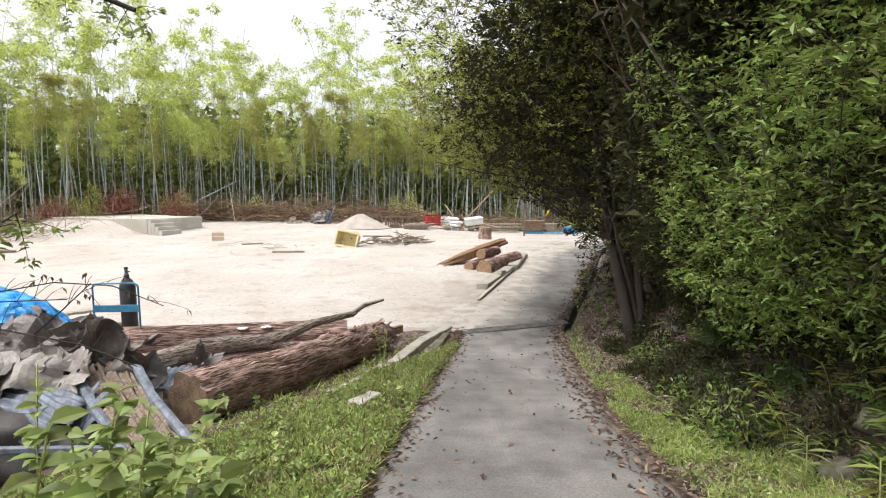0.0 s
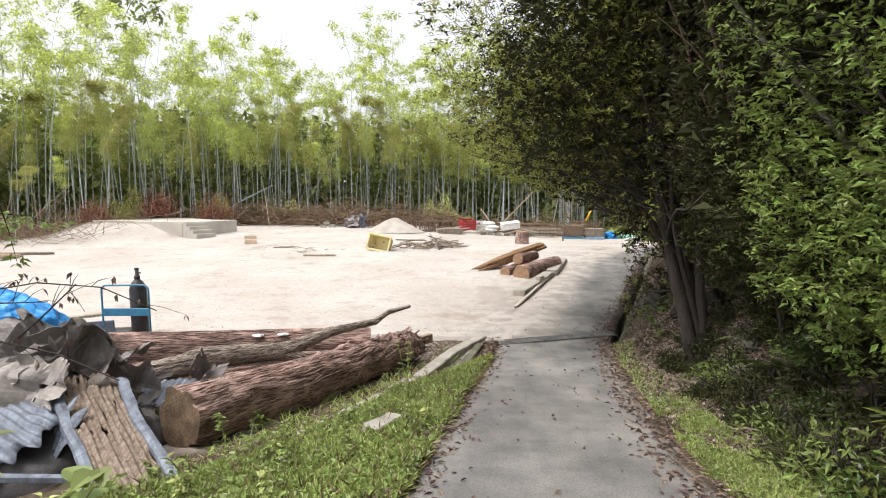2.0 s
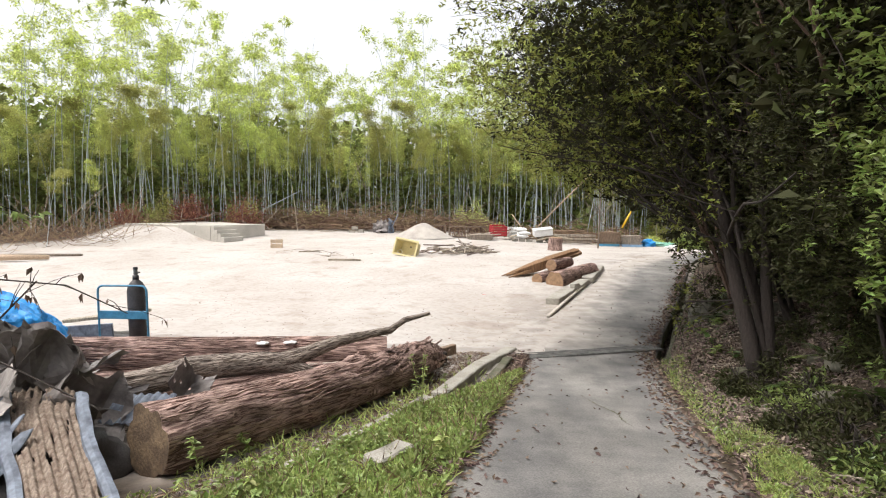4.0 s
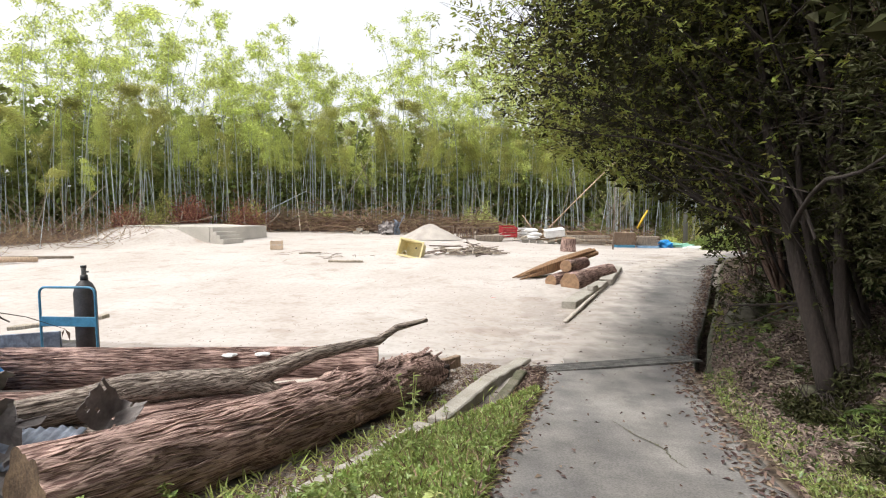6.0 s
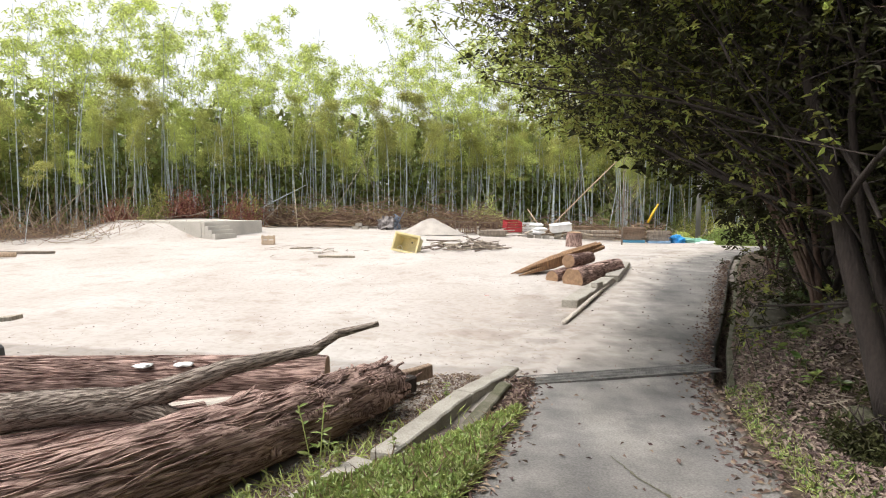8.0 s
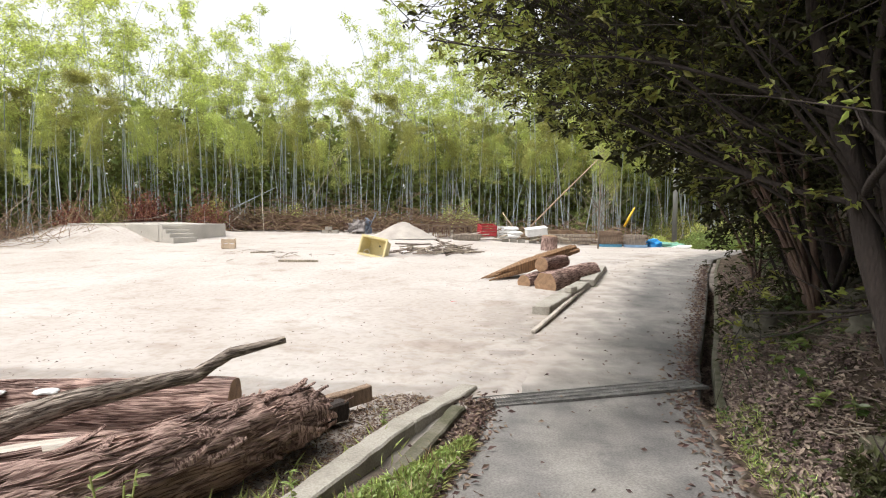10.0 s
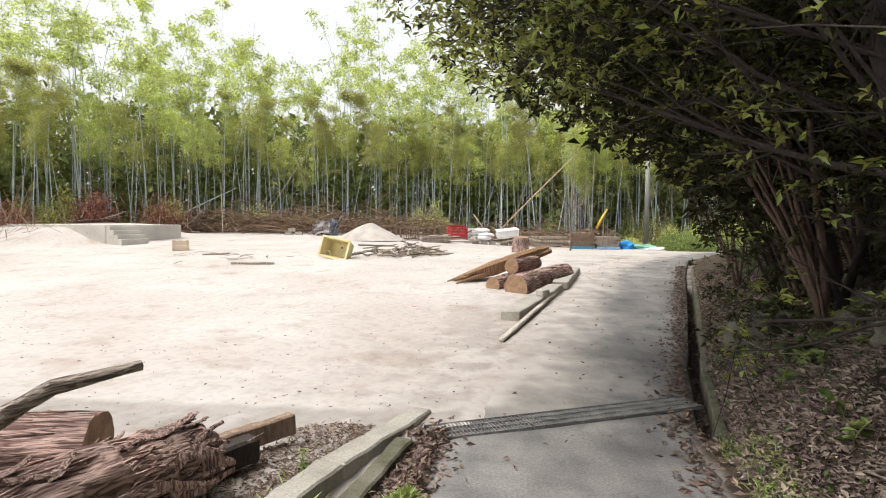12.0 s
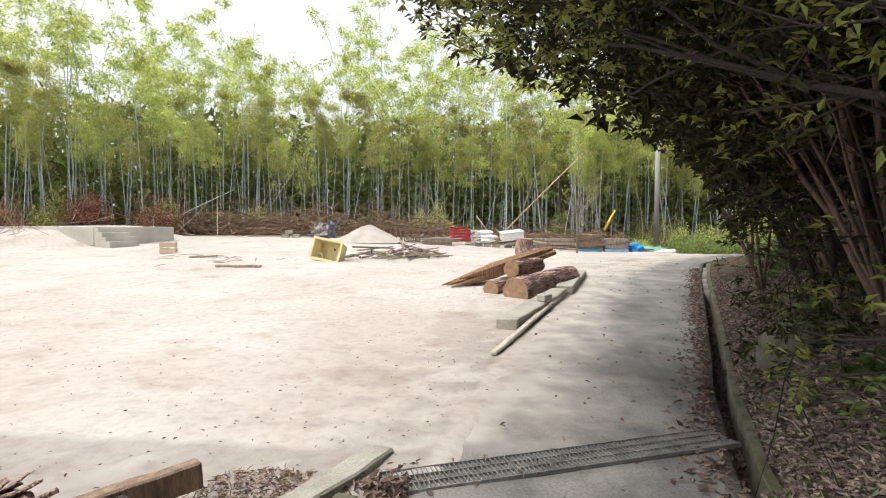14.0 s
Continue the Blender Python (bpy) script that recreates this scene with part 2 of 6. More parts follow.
def road_material():
    """Worn concrete, dusted with sand where the attribute says so."""
    mat = bpy.data.materials.new("worn_concrete_lane")
    mat.use_nodes = True
    n, l = mat.node_tree.nodes, mat.node_tree.links
    bsdf = n["Principled BSDF"]
    bsdf.inputs["Roughness"].default_value, bsdf.inputs["Specular IOR Level"].default_value = 0.85, 0.3
    co, dust = n.new("ShaderNodeTexCoord"), n.new("ShaderNodeAttribute")
    dust.attribute_name = "dust"

    def tex(scale, detail, a, b, lo, hi, stretch=None):
        t, r = n.new("ShaderNodeTexNoise"), n.new("ShaderNodeValToRGB")
        t.inputs["Scale"].default_value, t.inputs["Detail"].default_value = scale, detail
        if stretch:
            m = n.new("ShaderNodeMapping")
            m.inputs["Scale"].default_value = stretch
            l.new(co.outputs["Object"], m.inputs[0]), l.new(m.outputs[0], t.inputs[0])
        else:
            l.new(co.outputs["Object"], t.inputs[0])
        r.color_ramp.elements[0].position, r.color_ramp.elements[1].position = lo, hi
        r.color_ramp.elements[0].color, r.color_ramp.elements[1].color = (*a, 1), (*b, 1)
        l.new(t.outputs[0], r.inputs[0])
        return r.outputs[0], t.outputs[0]

    def mix(kind, fac, a, b):
        node = n.new("ShaderNodeMix")
        node.data_type, node.blend_type = "RGBA", kind
        if isinstance(fac, float):
            node.inputs[0].default_value = fac
        else:
            l.new(fac, node.inputs[0])
        l.new(a, node.inputs[6]), l.new(b, node.inputs[7])
        return node.outputs[2]

    base, _ = tex(0.7, 6, (0.155, 0.15, 0.146), (0.28, 0.27, 0.262), 0.3, 0.7)
    blots, _ = tex(2.4, 5, (0.78, 0.78, 0.78), (1.1, 1.09, 1.07), 0.35, 0.6)
    tracks, _ = tex(1.4, 3, (0.82, 0.82, 0.83), (1.08, 1.07, 1.05), 0.35, 0.6, (1.6, 0.25, 1))
    fine, rel = tex(60, 4, (0.75, 0.75, 0.75), (1.1, 1.1, 1.1), 0.35, 0.65)
    c = mix("MULTIPLY", 1.0, mix("MULTIPLY", 1.0, mix("MULTIPLY", 1.0, base, blots), tracks), fine)
    patch, pf = tex(2.2, 6, (0.35, 0.31, 0.275), (0.47, 0.43, 0.395), 0.35, 0.65)
    total, edge = n.new("ShaderNodeMath"), n.new("ShaderNodeMapRange")
    total.operation = "ADD"
    l.new(dust.outputs["Fac"], total.inputs[0]), l.new(pf, total.inputs[1])
    edge.inputs["From Min"].default_value, edge.inputs["From Max"].default_value = 0.62, 1.25
    l.new(total.outputs[0], edge.inputs[0])
    l.new(mix("MIX", edge.outputs[0], c, patch), bsdf.inputs["Base Color"])
    bump = n.new("ShaderNodeBump")
    bump.inputs["Strength"].default_value, bump.inputs["Distance"].default_value = 0.4, 0.006
    l.new(rel, bump.inputs["Height"]), l.new(bump.outputs[0], bsdf.inputs["Normal"])
    return mat


M_LANE = road_material()

# ---- mesh helpers ----
rng = np.random.default_rng(7)


def quick(name, verts, faces, mat, smooth=False):
    """A mesh object from arrays; faces is an array with one row a face."""
    verts, faces = np.asarray(verts, np.float32), np.asarray(faces, np.int32)
    me = bpy.data.meshes.new(name)
    me.vertices.add(len(verts))
    me.vertices.foreach_set("co", verts.ravel())
    k = faces.shape[1]
    me.loops.add(faces.size)
    me.loops.foreach_set("vertex_index", faces.ravel())
    me.polygons.add(len(faces))
    me.polygons.foreach_set("loop_start", np.arange(0, faces.size, k, dtype=np.int32))
    me.polygons.foreach_set("use_smooth", np.full(len(faces), smooth))
    me.materials.append(mat)
    me.update(calc_edges=True)
    return new(name, me)


def part(name, bm, mat, parent=None, label="", smooth=False):
    """A bmesh as one object under a thing or part."""
    me = bpy.data.meshes.new(name)
    bmesh.ops.recalc_face_normals(bm, faces=bm.faces)
    bm.to_mesh(me)
    bm.free()
    me.materials.append(mat)
    if smooth:
        me.shade_smooth()
    ob = new(name, me)
    if parent:
        ob.parent = parent
    return tagged(ob, label)


def thing(name, label, category, m=None, group="", kind=""):
    ob = new(name)
    ob.matrix_world = m or Matrix()
    return tagged(ob, label, category, group, kind)


def box(bm, size, m=None, bevel=0.0):
    made = bmesh.ops.create_cube(bm, size=1, matrix=(m or Matrix()) @ Matrix.Diagonal((*size, 1)))
    if bevel:
        edges = list({e for v in made["verts"] for e in v.link_edges})
        bmesh.ops.bevel(bm, geom=edges, offset=bevel, segments=1, affect="EDGES")


def cylinder(bm, r1, r2, h, m=None, n=16):
    bmesh.ops.create_cone(bm, cap_ends=True, segments=n, radius1=r1, radius2=r2, depth=h, matrix=m or Matrix())


def tube_data(points, radii, n=8, rough=0.0, seed=0, caps=True):
    """Vertices and quads of a tube through points. Its first and last rings close on a point when caps."""
    pts, radii = [Vector(p) for p in points], list(radii)
    verts, faces = [], []
    side = None
    for i, (p, r) in enumerate(zip(pts, radii)):
        way = (pts[min(i + 1, len(pts) - 1)] - pts[max(i - 1, 0)]).normalized()
        if side is None:
            side = way.orthogonal().normalized()
        side = (side - way * side.dot(way)).normalized()
        up = way.cross(side)
        for k in range(n):
            a = 2 * math.pi * k / n
            rr = r
            if rough:
                rr *= 1 + rough * noise.noise(Vector((math.cos(a) * 2 + seed, math.sin(a) * 2, i * 0.45))) + 0.35 * rough * noise.noise(Vector((k * 3.1 + seed, i * 1.7, 5)))
            verts.append(p + (side * math.cos(a) + up * math.sin(a)) * rr)
    for i in range(len(pts) - 1):
        for k in range(n):
            a, b = i * n + k, i * n + (k + 1) % n
            faces.append((a, b, b + n, a + n))
    if caps:
        for ring, c in ((0, pts[0]), (len(pts) - 1, pts[-1])):
            verts.append(c)
            for k in range(n):
                a, b = ring * n + k, ring * n + (k + 1) % n
                faces.append((a, b, len(verts) - 1, len(verts) - 1))
    return verts, faces


def tubes_bm(paths, n=6, rough=0.0, caps=True):
    """One bmesh of many tubes: rows of (points, radii)."""
    bm = bmesh.new()
    for s, (points, radii) in enumerate(paths):
        verts, faces = tube_data(points, radii, n, rough, s * 7.3, False)
        vs = [bm.verts.new(v) for v in verts]
        for f in faces:
            bm.faces.new([vs[i] for i in f])
        if caps:
            bm.faces.new(vs[:n][::-1]), bm.faces.new(vs[-n:])
    return bm


def leaves(centres, ways, length, width, fold=0.25):
    """Diamond leaves, folded along the rib: arrays of vertices and triangles."""
    c, w = np.asarray(centres, float), np.asarray(ways, float)
    m = len(c)
    w /= np.linalg.norm(w, axis=1)[:, None] + 1e-9
    up = rng.normal(size=(m, 3)) * 0.6 + (0, 0, 1)
    side = np.cross(w, up)
    side /= np.linalg.norm(side, axis=1)[:, None] + 1e-9
    nor = np.cross(side, w)
    size = (0.65 + 0.7 * rng.random(m))[:, None]
    L, W = length * size, width * size
    tip = c + w * L - nor * L * 0.12
    mid = c + w * L * 0.45
    v = np.stack([c, mid + side * W / 2 + nor * W * fold, tip, mid - side * W / 2 + nor * W * fold], 1).reshape(-1, 3)
    base = np.arange(m)[:, None] * 4
    f = np.concatenate([base + (0, 1, 2), base + (0, 2, 3)], 0)
    return v, f


def full_leaves(centres, ways, length, width):
    """Rounded leaves with a rib and three steps a side, for plants close to the lane."""
    c, w = np.asarray(centres, float), np.asarray(ways, float)
    m = len(c)
    w /= np.linalg.norm(w, axis=1)[:, None] + 1e-9
    side = np.cross(w, rng.normal(size=(m, 3)) * 0.4 + (0, 0, 1))
    side /= np.linalg.norm(side, axis=1)[:, None] + 1e-9
    nor = np.cross(side, w)
    size = (0.7 + 0.6 * rng.random(m))[:, None]
    L, W = length * size, width * size
    rows = []
    for t, wide in ((0.0, 0.04), (0.22, 0.42), (0.5, 0.5), (0.8, 0.26), (1.0, 0.0)):
        rib = c + w * L * t - nor * L * (0.3 * t * t - 0.1 * t)
        rows += [rib - side * W * wide + nor * W * wide * 0.35, rib, rib + side * W * wide + nor * W * wide * 0.35]
    v = np.stack(rows, 1).reshape(-1, 3)
    base = np.arange(m)[:, None] * 15
    f = [base + (3 * i + j, 3 * i + j + 1, 3 * i + j + 4, 3 * i + j + 3) for i in range(4) for j in range(2)]
    return v, np.concatenate(f, 0)


# ---- lie of the land ----
def sm(a, b, x):
    t = min(1.0, max(0.0, (x - a) / (b - a)))
    return t * t * (3 - 2 * t)


def road_z(y):
    return float(np.interp(y, [-30, -4, 0, 2.7, 5.5, 7.5, 9, 10.5, 13, 16, 20, 25, 30, 45, 70, 400], [4.6, 0.6, 0, -0.45, -0.87, -1.08, -1.21, -1.3, -1.34, -1.28, -1.1, -0.86, -0.84, -1.2, -1.6, -2]))


def road_left(y):
    return float(np.interp(y, [-30, 0, 3.75, 4.9, 7.7, 9.5, 10.8, 13, 14.4, 17, 22.4, 25.7, 28, 34, 45, 70], [-2, -0.7, -0.49, -0.4, -0.08, 0.22, 0.35, 0.75, 0.98, 1.65, 3.27, 5.2, 6.6, 11, 20, 45]))


def road_right(y):
    return float(np.interp(y, [-30, 0, 3.7, 5.3, 7.4, 8.4, 9.3, 10.5, 11.3, 12.15, 12.94, 13.4, 14.2, 17.3, 20, 22.5, 25.7, 30, 36, 45, 70], [0.5, 1.5, 1.62, 1.73, 1.93, 2.06, 2.15, 2.31, 2.5, 2.79, 3.03, 3.18, 3.48, 4.57, 5.5, 6.35, 7.6, 10.3, 15, 23.5, 50]))


def sand_z(x, y):
    left = float(np.interp(y, [9, 15, 17, 20, 25, 30, 36, 42, 60, 400], [-1.28, -1.28, -1.26, -1.15, -0.83, -0.66, -0.4, -0.15, 0.3, 0.3]))
    right = float(np.interp(y, [9, 15, 17, 20, 25, 28, 45, 60, 400], [-1.30, -1.29, -1.22, -1.05, -0.86, -0.83, -1.15, -1.4, -1.4]))
    w = sm(-9, 7, x)
    return left * (1 - w) + right * w


def land(x, y):
    """Height and sandiness of the ground."""
    lo, hi, rz = road_left(y), road_right(y), road_z(y)
    n1 = noise.noise(Vector((x * 0.8, y * 0.8, 0)))
    n2 = noise.noise(Vector((x * 3.1, y * 3.1, 4)))
    if x > hi - 0.05:
        d = x - hi
        if d < 0.26 and 10.8 < y < 27:
            return rz - 0.42, 0.0
        d = max(0.0, d - 0.3 * sm(10.0, 10.8, y))
        flat = float(np.interp(d, [0, 1.1, 1.6, 2.6, 4, 8, 40], [0.0, 0.05, 0.7, 1.6, 2.7, 4.7, 9.0]))
        near = float(np.interp(d, [0, 0.3, 0.7, 1.5, 2.5, 4, 8, 40], [0.03, 0.28, 0.53, 1.1, 1.7, 2.6, 4.6, 9.0]))
        open_ = float(np.interp(d, [0, 0.6, 1.2, 2.5, 4, 8, 40], [0.0, 0.1, 0.4, 1.1, 1.8, 3.0, 6.0]))
        w1, w2 = sm(9.4, 10.6, y), sm(12.3, 14.0, y)
        rise = (flat * (1 - w1) + near * w1) * (1 - w2) + open_ * w2
        bumps = (n1 * 0.1 + n2 * 0.06) * sm(0, 1, d)
        return rz + 0.01 + rise + bumps, 0.0
    s = sand_z(x, y) + n1 * 0.025 + n2 * 0.012
    bank = sm(-7, -1, x)
    if x > lo:
        d = x - lo
        over = 0.055 * (1 - d / 0.5) + n2 * 0.03 if y > 10.9 else -0.05
        return rz + max(-0.06, min(0.02, over - 0.03)), 1.0
    d = lo - x
    if y < 11.3:
        verge = rz - 0.055 * min(d, 2.8) - 0.4 * max(0.0, d - 2.8)
        low = s if y > 3 else s + (3 - y) * 0.13
        z = max(low, verge)
        return z + n2 * 0.03 * sm(0, 0.5, d), max(sm(0.06, -0.04, z - low) * sm(6.5, 8.5, y), (0.5 + 0.7 * n2) * sm(0.45, 0.9, d) * sm(4.8, 6.0, y))
    k = sm(0, 3.0, d)
    far = float(np.interp(x, [-60, -27, -20, -12, 0, 8, 14], [18, 26, 34.5, 40.5, 42, 38, 33]))
    sandy = sm(far + 1.5, far - 1.5, y + n1 * 1.5) * sm(-29, -24, x + n1)
    px, py = (x + 16.06) * 0.95 - (y - 29.6) * 0.31, (x + 16.06) * 0.31 + (y - 29.6) * 0.95
    away = math.hypot(max(0.0, px + 2.8, -7 - px), max(0.0, -py, py - 4.1))
    mound = 0.74 * math.exp(-(away / 1.7) ** 2)
    sandy *= 1 - 0.4 * math.exp(-d / 1.3) * sm(-0.35, 0.35, n1 + n2)
    return (rz * (1 - k) + s * k) + 0.012 * (1 - k) + n2 * 0.01 + mound, sandy


def spaced(stops):
    out = []
    for (a, b, step) in stops:
        out += list(np.arange(a, b, step))
    return out


def build_ground():
    xs = spaced([(-400, -60, 34), (-60, -32, 4), (-32, -8, 0.6), (-8, -2.6, 0.2), (-2.6, 5.6, 0.1), (5.6, 12, 0.3), (12, 40, 1.5), (40, 401, 40)])
    ys = spaced([(-60, -6, 4), (-6, 0, 0.5), (0, 16, 0.125), (16, 28, 0.3), (28, 46, 0.6), (46, 70, 3), (70, 401, 33)])
    verts, sandy = [], []
    for y in ys:
        for x in xs:
            z, s = land(x, y)
            verts.append((x, y, z)), sandy.append(s)
    nx = len(xs)
    i = np.arange(nx - 1)[None, :] + np.arange(len(ys) - 1)[:, None] * nx
    faces = np.stack([i, i + 1, i + nx + 1, i + nx], -1).reshape(-1, 4)
    ob = quick("ground", verts, faces, M_GROUND, True)
    at = ob.data.attributes.new("sand", "FLOAT", "POINT")
    at.data.foreach_set("value", np.array(sandy, np.float32))
    tagged(ob, "bare pale sand yard with brown earth banks", "ground", kind="structure")


build_ground()


def strip(name, ys, profile, mat, label, category):
    """A ribbon of a cross profile [(x, z)] given at each y."""
    rows = [[(x, y, z) for x, z in profile(y)] for y in ys]
    k = len(rows[0])
    verts = [v for r in rows for v in r]
    i = np.arange(k - 1)[None, :] + np.arange(len(rows) - 1)[:, None] * k
    faces = np.stack([i, i + 1, i + k + 1, i + k], -1).reshape(-1, 4)
    return tagged(quick(name, verts, faces, mat, False), label, category, kind="structure")


def road_profile(y):
    lo, hi, z = road_left(y), road_right(y), road_z(y)
    lo += 0.05 * noise.noise(Vector((0, y * 1.3, 3)))
    if y < 9.6:
        hi += 0.05 * noise.noise(Vector((9, y * 1.3, 3)))
    row = [(lo - 0.02, z - 0.25)]
    for i in range(17):
        x = lo + (hi - lo) * i / 16
        row.append((x, z + 0.006 * noise.noise(Vector((x * 2, y * 2, 1))) - (0.012 if i in (0, 16) else 0)))
    return row + [(hi + 0.005, z - 0.4)]


lane_ob = strip("road", np.arange(-25, 60, 0.2), road_profile, M_LANE, "worn grey concrete lane strewn with fallen leaves", "road")
lane_ob.data.shade_smooth()
co = np.empty(len(lane_ob.data.vertices) * 3, np.float32)
lane_ob.data.vertices.foreach_get("co", co)
co = co.reshape(-1, 3)
off = np.array([x - road_left(y) for x, y, z in co])
on = np.clip((co[:, 1] - 10.7) / 1.6, 0, 1) * 0.95 * np.clip(1.1 - off / 1.5, 0, 1) + np.clip((co[:, 1] - 20) / 6, 0, 1) * 0.15
lane_ob.data.attributes.new("dust", "FLOAT", "POINT").data.foreach_set("value", on.astype(np.float32))
strip("drain_channel", np.arange(10.8, 26.8, 0.2), lambda y: [(road_right(y) + o, road_z(y) + h) for o, h in
      ((0.006, -0.01), (0.008, -0.3), (0.155, -0.3), (0.16, 0.0), (0.168, 0.012), (0.235, 0.012), (0.243, 0.0), (0.248, -0.45))], M_MOSSY,
      "open mossy concrete roadside drain channel", "drain")


strip("bank_edge", np.arange(10.6, 26.8, 0.15), lambda y: [(road_right(y) + o + 0.02 * noise.noise(Vector((o * 9, y * 2.2, 0))), road_z(y) + h + 0.03 * noise.noise(Vector((o * 5, y * 3, 8)))) for o, h in
      ((0.225, -0.08), (0.235, -0.01), (0.31, 0.015), (0.42, 0.04), (0.58, 0.06), (0.72, -0.1))], M_GROUND, "dark earth and litter spilling over the channel's edge", "bank").data.shade_smooth()


# ---- logs ----
def bark_strips(root, inv, pts, rad, count, seed, mat):
    """Long raised fibres and loose strips of bark along a trunk, joined."""
    r = random.Random(seed)
    paths = []
    for _ in range(count):
        i = r.randrange(0, len(pts) - 4)
        m = min(len(pts) - 1, i + r.randint(2, 7))
        a, turn = r.uniform(0, 6.283), r.gauss(0, 0.05)
        line = []
        for j in range(i, m + 1):
            way = (pts[min(j + 1, len(pts) - 1)] - pts[max(j - 1, 0)]).normalized()
            s = way.cross(Vector((0, 0, 1))).normalized()
            u = s.cross(way)
            q = a + turn * (j - i) + 0.05 * math.sin(j * 1.7 + a * 9)
            ends = 0.99 if j in (i, m) else 1.015
            line.append(inv @ (pts[j] + (s * math.cos(q) + u * math.sin(q)) * rad[j] * ends))
        w = r.uniform(0.004, 0.011) * min(1.0, rad[i] / 0.2)
        paths.append((line, [w * 0.4] + [w] * (len(line) - 2) + [w * 0.4]))
    ob = part("bark_fibre", tubes_bm(paths, 4, 0, False), mat, root)
    tagged(ob, kind="stuff")


def log(name, label, points, radii, bark, cut, n=40, rough=0.12, steps=14, parent=None, strips=160):
    """A felled trunk: bark tube with furrows, and sawn faces as parts."""
    pts, rad = [], []
    P = [Vector(p) for p in points]
    for i in range(len(P) - 1):
        for k in range(steps):
            t = k / steps
            pts.append(P[i].lerp(P[i + 1], t)), rad.append(radii[i] * (1 - t) + radii[i + 1] * t)
    pts.append(P[-1]), rad.append(radii[-1])
    way = (P[-1] - P[0]).normalized()
    m = Matrix.Translation(P[0]) @ way.to_track_quat("Z", "Y").to_matrix().to_4x4()
    inv = m.inverted()
    root = thing(name, label, "log", m)
    seed = P[0].x * 3
    verts, faces = tube_data([inv @ p for p in pts], rad, n, rough, seed, False)
    ridged = []
    for j, v in enumerate(verts):
        i, k = divmod(j, n)
        c = inv @ pts[i]
        a = 2 * math.pi * k / n
        f = noise.noise(Vector((math.cos(a) * 9 + seed, math.sin(a) * 9, c.z * 1.2))) * 0.045
        ridged.append(c + (v - c) * (1 + f))
    ob = quick("bark", ridged, faces, bark, True)
    ob.parent = root
    if strips:
        bark_strips(root, inv, pts, rad, strips, int(abs(seed) * 100), bark)
    for ring, first in ((0, True), (len(pts) - 1, False)):
        bm = bmesh.new()
        loop = [bm.verts.new(ridged[ring * n + k]) for k in range(n)]
        mid = bm.verts.new(inv @ pts[ring] + Vector((0, 0, -0.006 if first else 0.006)))
        for k in range(n):
            bm.faces.new((loop[k], loop[(k + 1) % n], mid))
        part("sawn_face", bm, cut, root)
    return root


log("felled_log", "thick felled log with furrowed red-brown bark beside the lane", [(-2.75, 5.7, -0.76), (-1.9, 7.5, -0.9), (-1.32, 9.0, -0.98), (-1.08, 9.6, -1.01)], [0.29, 0.27, 0.25, 0.2], M_BARK, M_CUT_OLD, rough=0.22, strips=620, n=56)
log("felled_log", "long straight red-brown log behind the thicker log", [(-6.6, 8.6, -0.97), (-4.0, 9.05, -0.97), (-1.72, 9.57, -0.98)], [0.24, 0.235, 0.225], M_BARK, M_CUT, strips=420)
log("felled_log", "short log wedged under the forked branch", [(-3.3, 6.95, -0.93), (-2.2, 8.2, -0.98)], [0.18, 0.18], M_BARK, M_CUT_OLD)
log("felled_log", "grey-brown log low in the pile", [(-5.4, 6.6, -1.02), (-3.0, 7.1, -1.05)], [0.2, 0.17], M_BARK_GREY, M_CUT_OLD)
log("felled_log", "log lying flat at the bottom of the pile", [(-5.6, 7.6, -1.1), (-2.2, 8.9, -1.12)], [0.17, 0.16], M_BARK, M_CUT_OLD)
log("forked_branch", "crooked grey forked branch lying across the logs", [(-4.6, 6.3, -0.86), (-3.54, 7.11, -0.7), (-3.31, 7.27, -0.64), (-2.89, 7.57, -0.65), (-2.55, 7.81, -0.69), (-2.3, 7.99, -0.61), (-1.98, 8.21, -0.5), (-1.59, 8.49, -0.45), (-1.45, 8.58, -0.44), (-1.37, 8.64, -0.38), (-1.28, 8.7, -0.32), (-0.99, 8.9, -0.265)],
    [0.14, 0.14, 0.135, 0.125, 0.12, 0.085, 0.065, 0.048, 0.046, 0.036, 0.036, 0.024], M_BARK_GREY, M_CUT_OLD, n=20, steps=5, strips=140)
log("branch_stub", "short grey broken limb forking off towards the thick log", [(-2.62, 7.78, -0.7), (-2.42, 7.86, -0.76), (-2.22, 7.93, -0.86)], [0.1, 0.095, 0.08], M_BARK_GREY, M_CUT_OLD, n=16, steps=4, strips=30)

# stack by the lane
log("stacked_log", "short brown sawn log lying beside the lane", [(1.35, 18.7, -1.02), (2.75, 20.9, -0.88)], [0.29, 0.25], M_BARK, M_CUT)
log("stacked_log", "smaller sawn log lying next to the thicker one", [(0.85, 19.2, -1.03), (1.8, 20.9, -0.95)], [0.18, 0.17], M_BARK, M_CUT)
log("stacked_log", "short sawn log resting on top of two others", [(1.3, 19.6, -0.62), (2.0, 21.0, -0.62)], [0.18, 0.17], M_BARK, M_CUT)


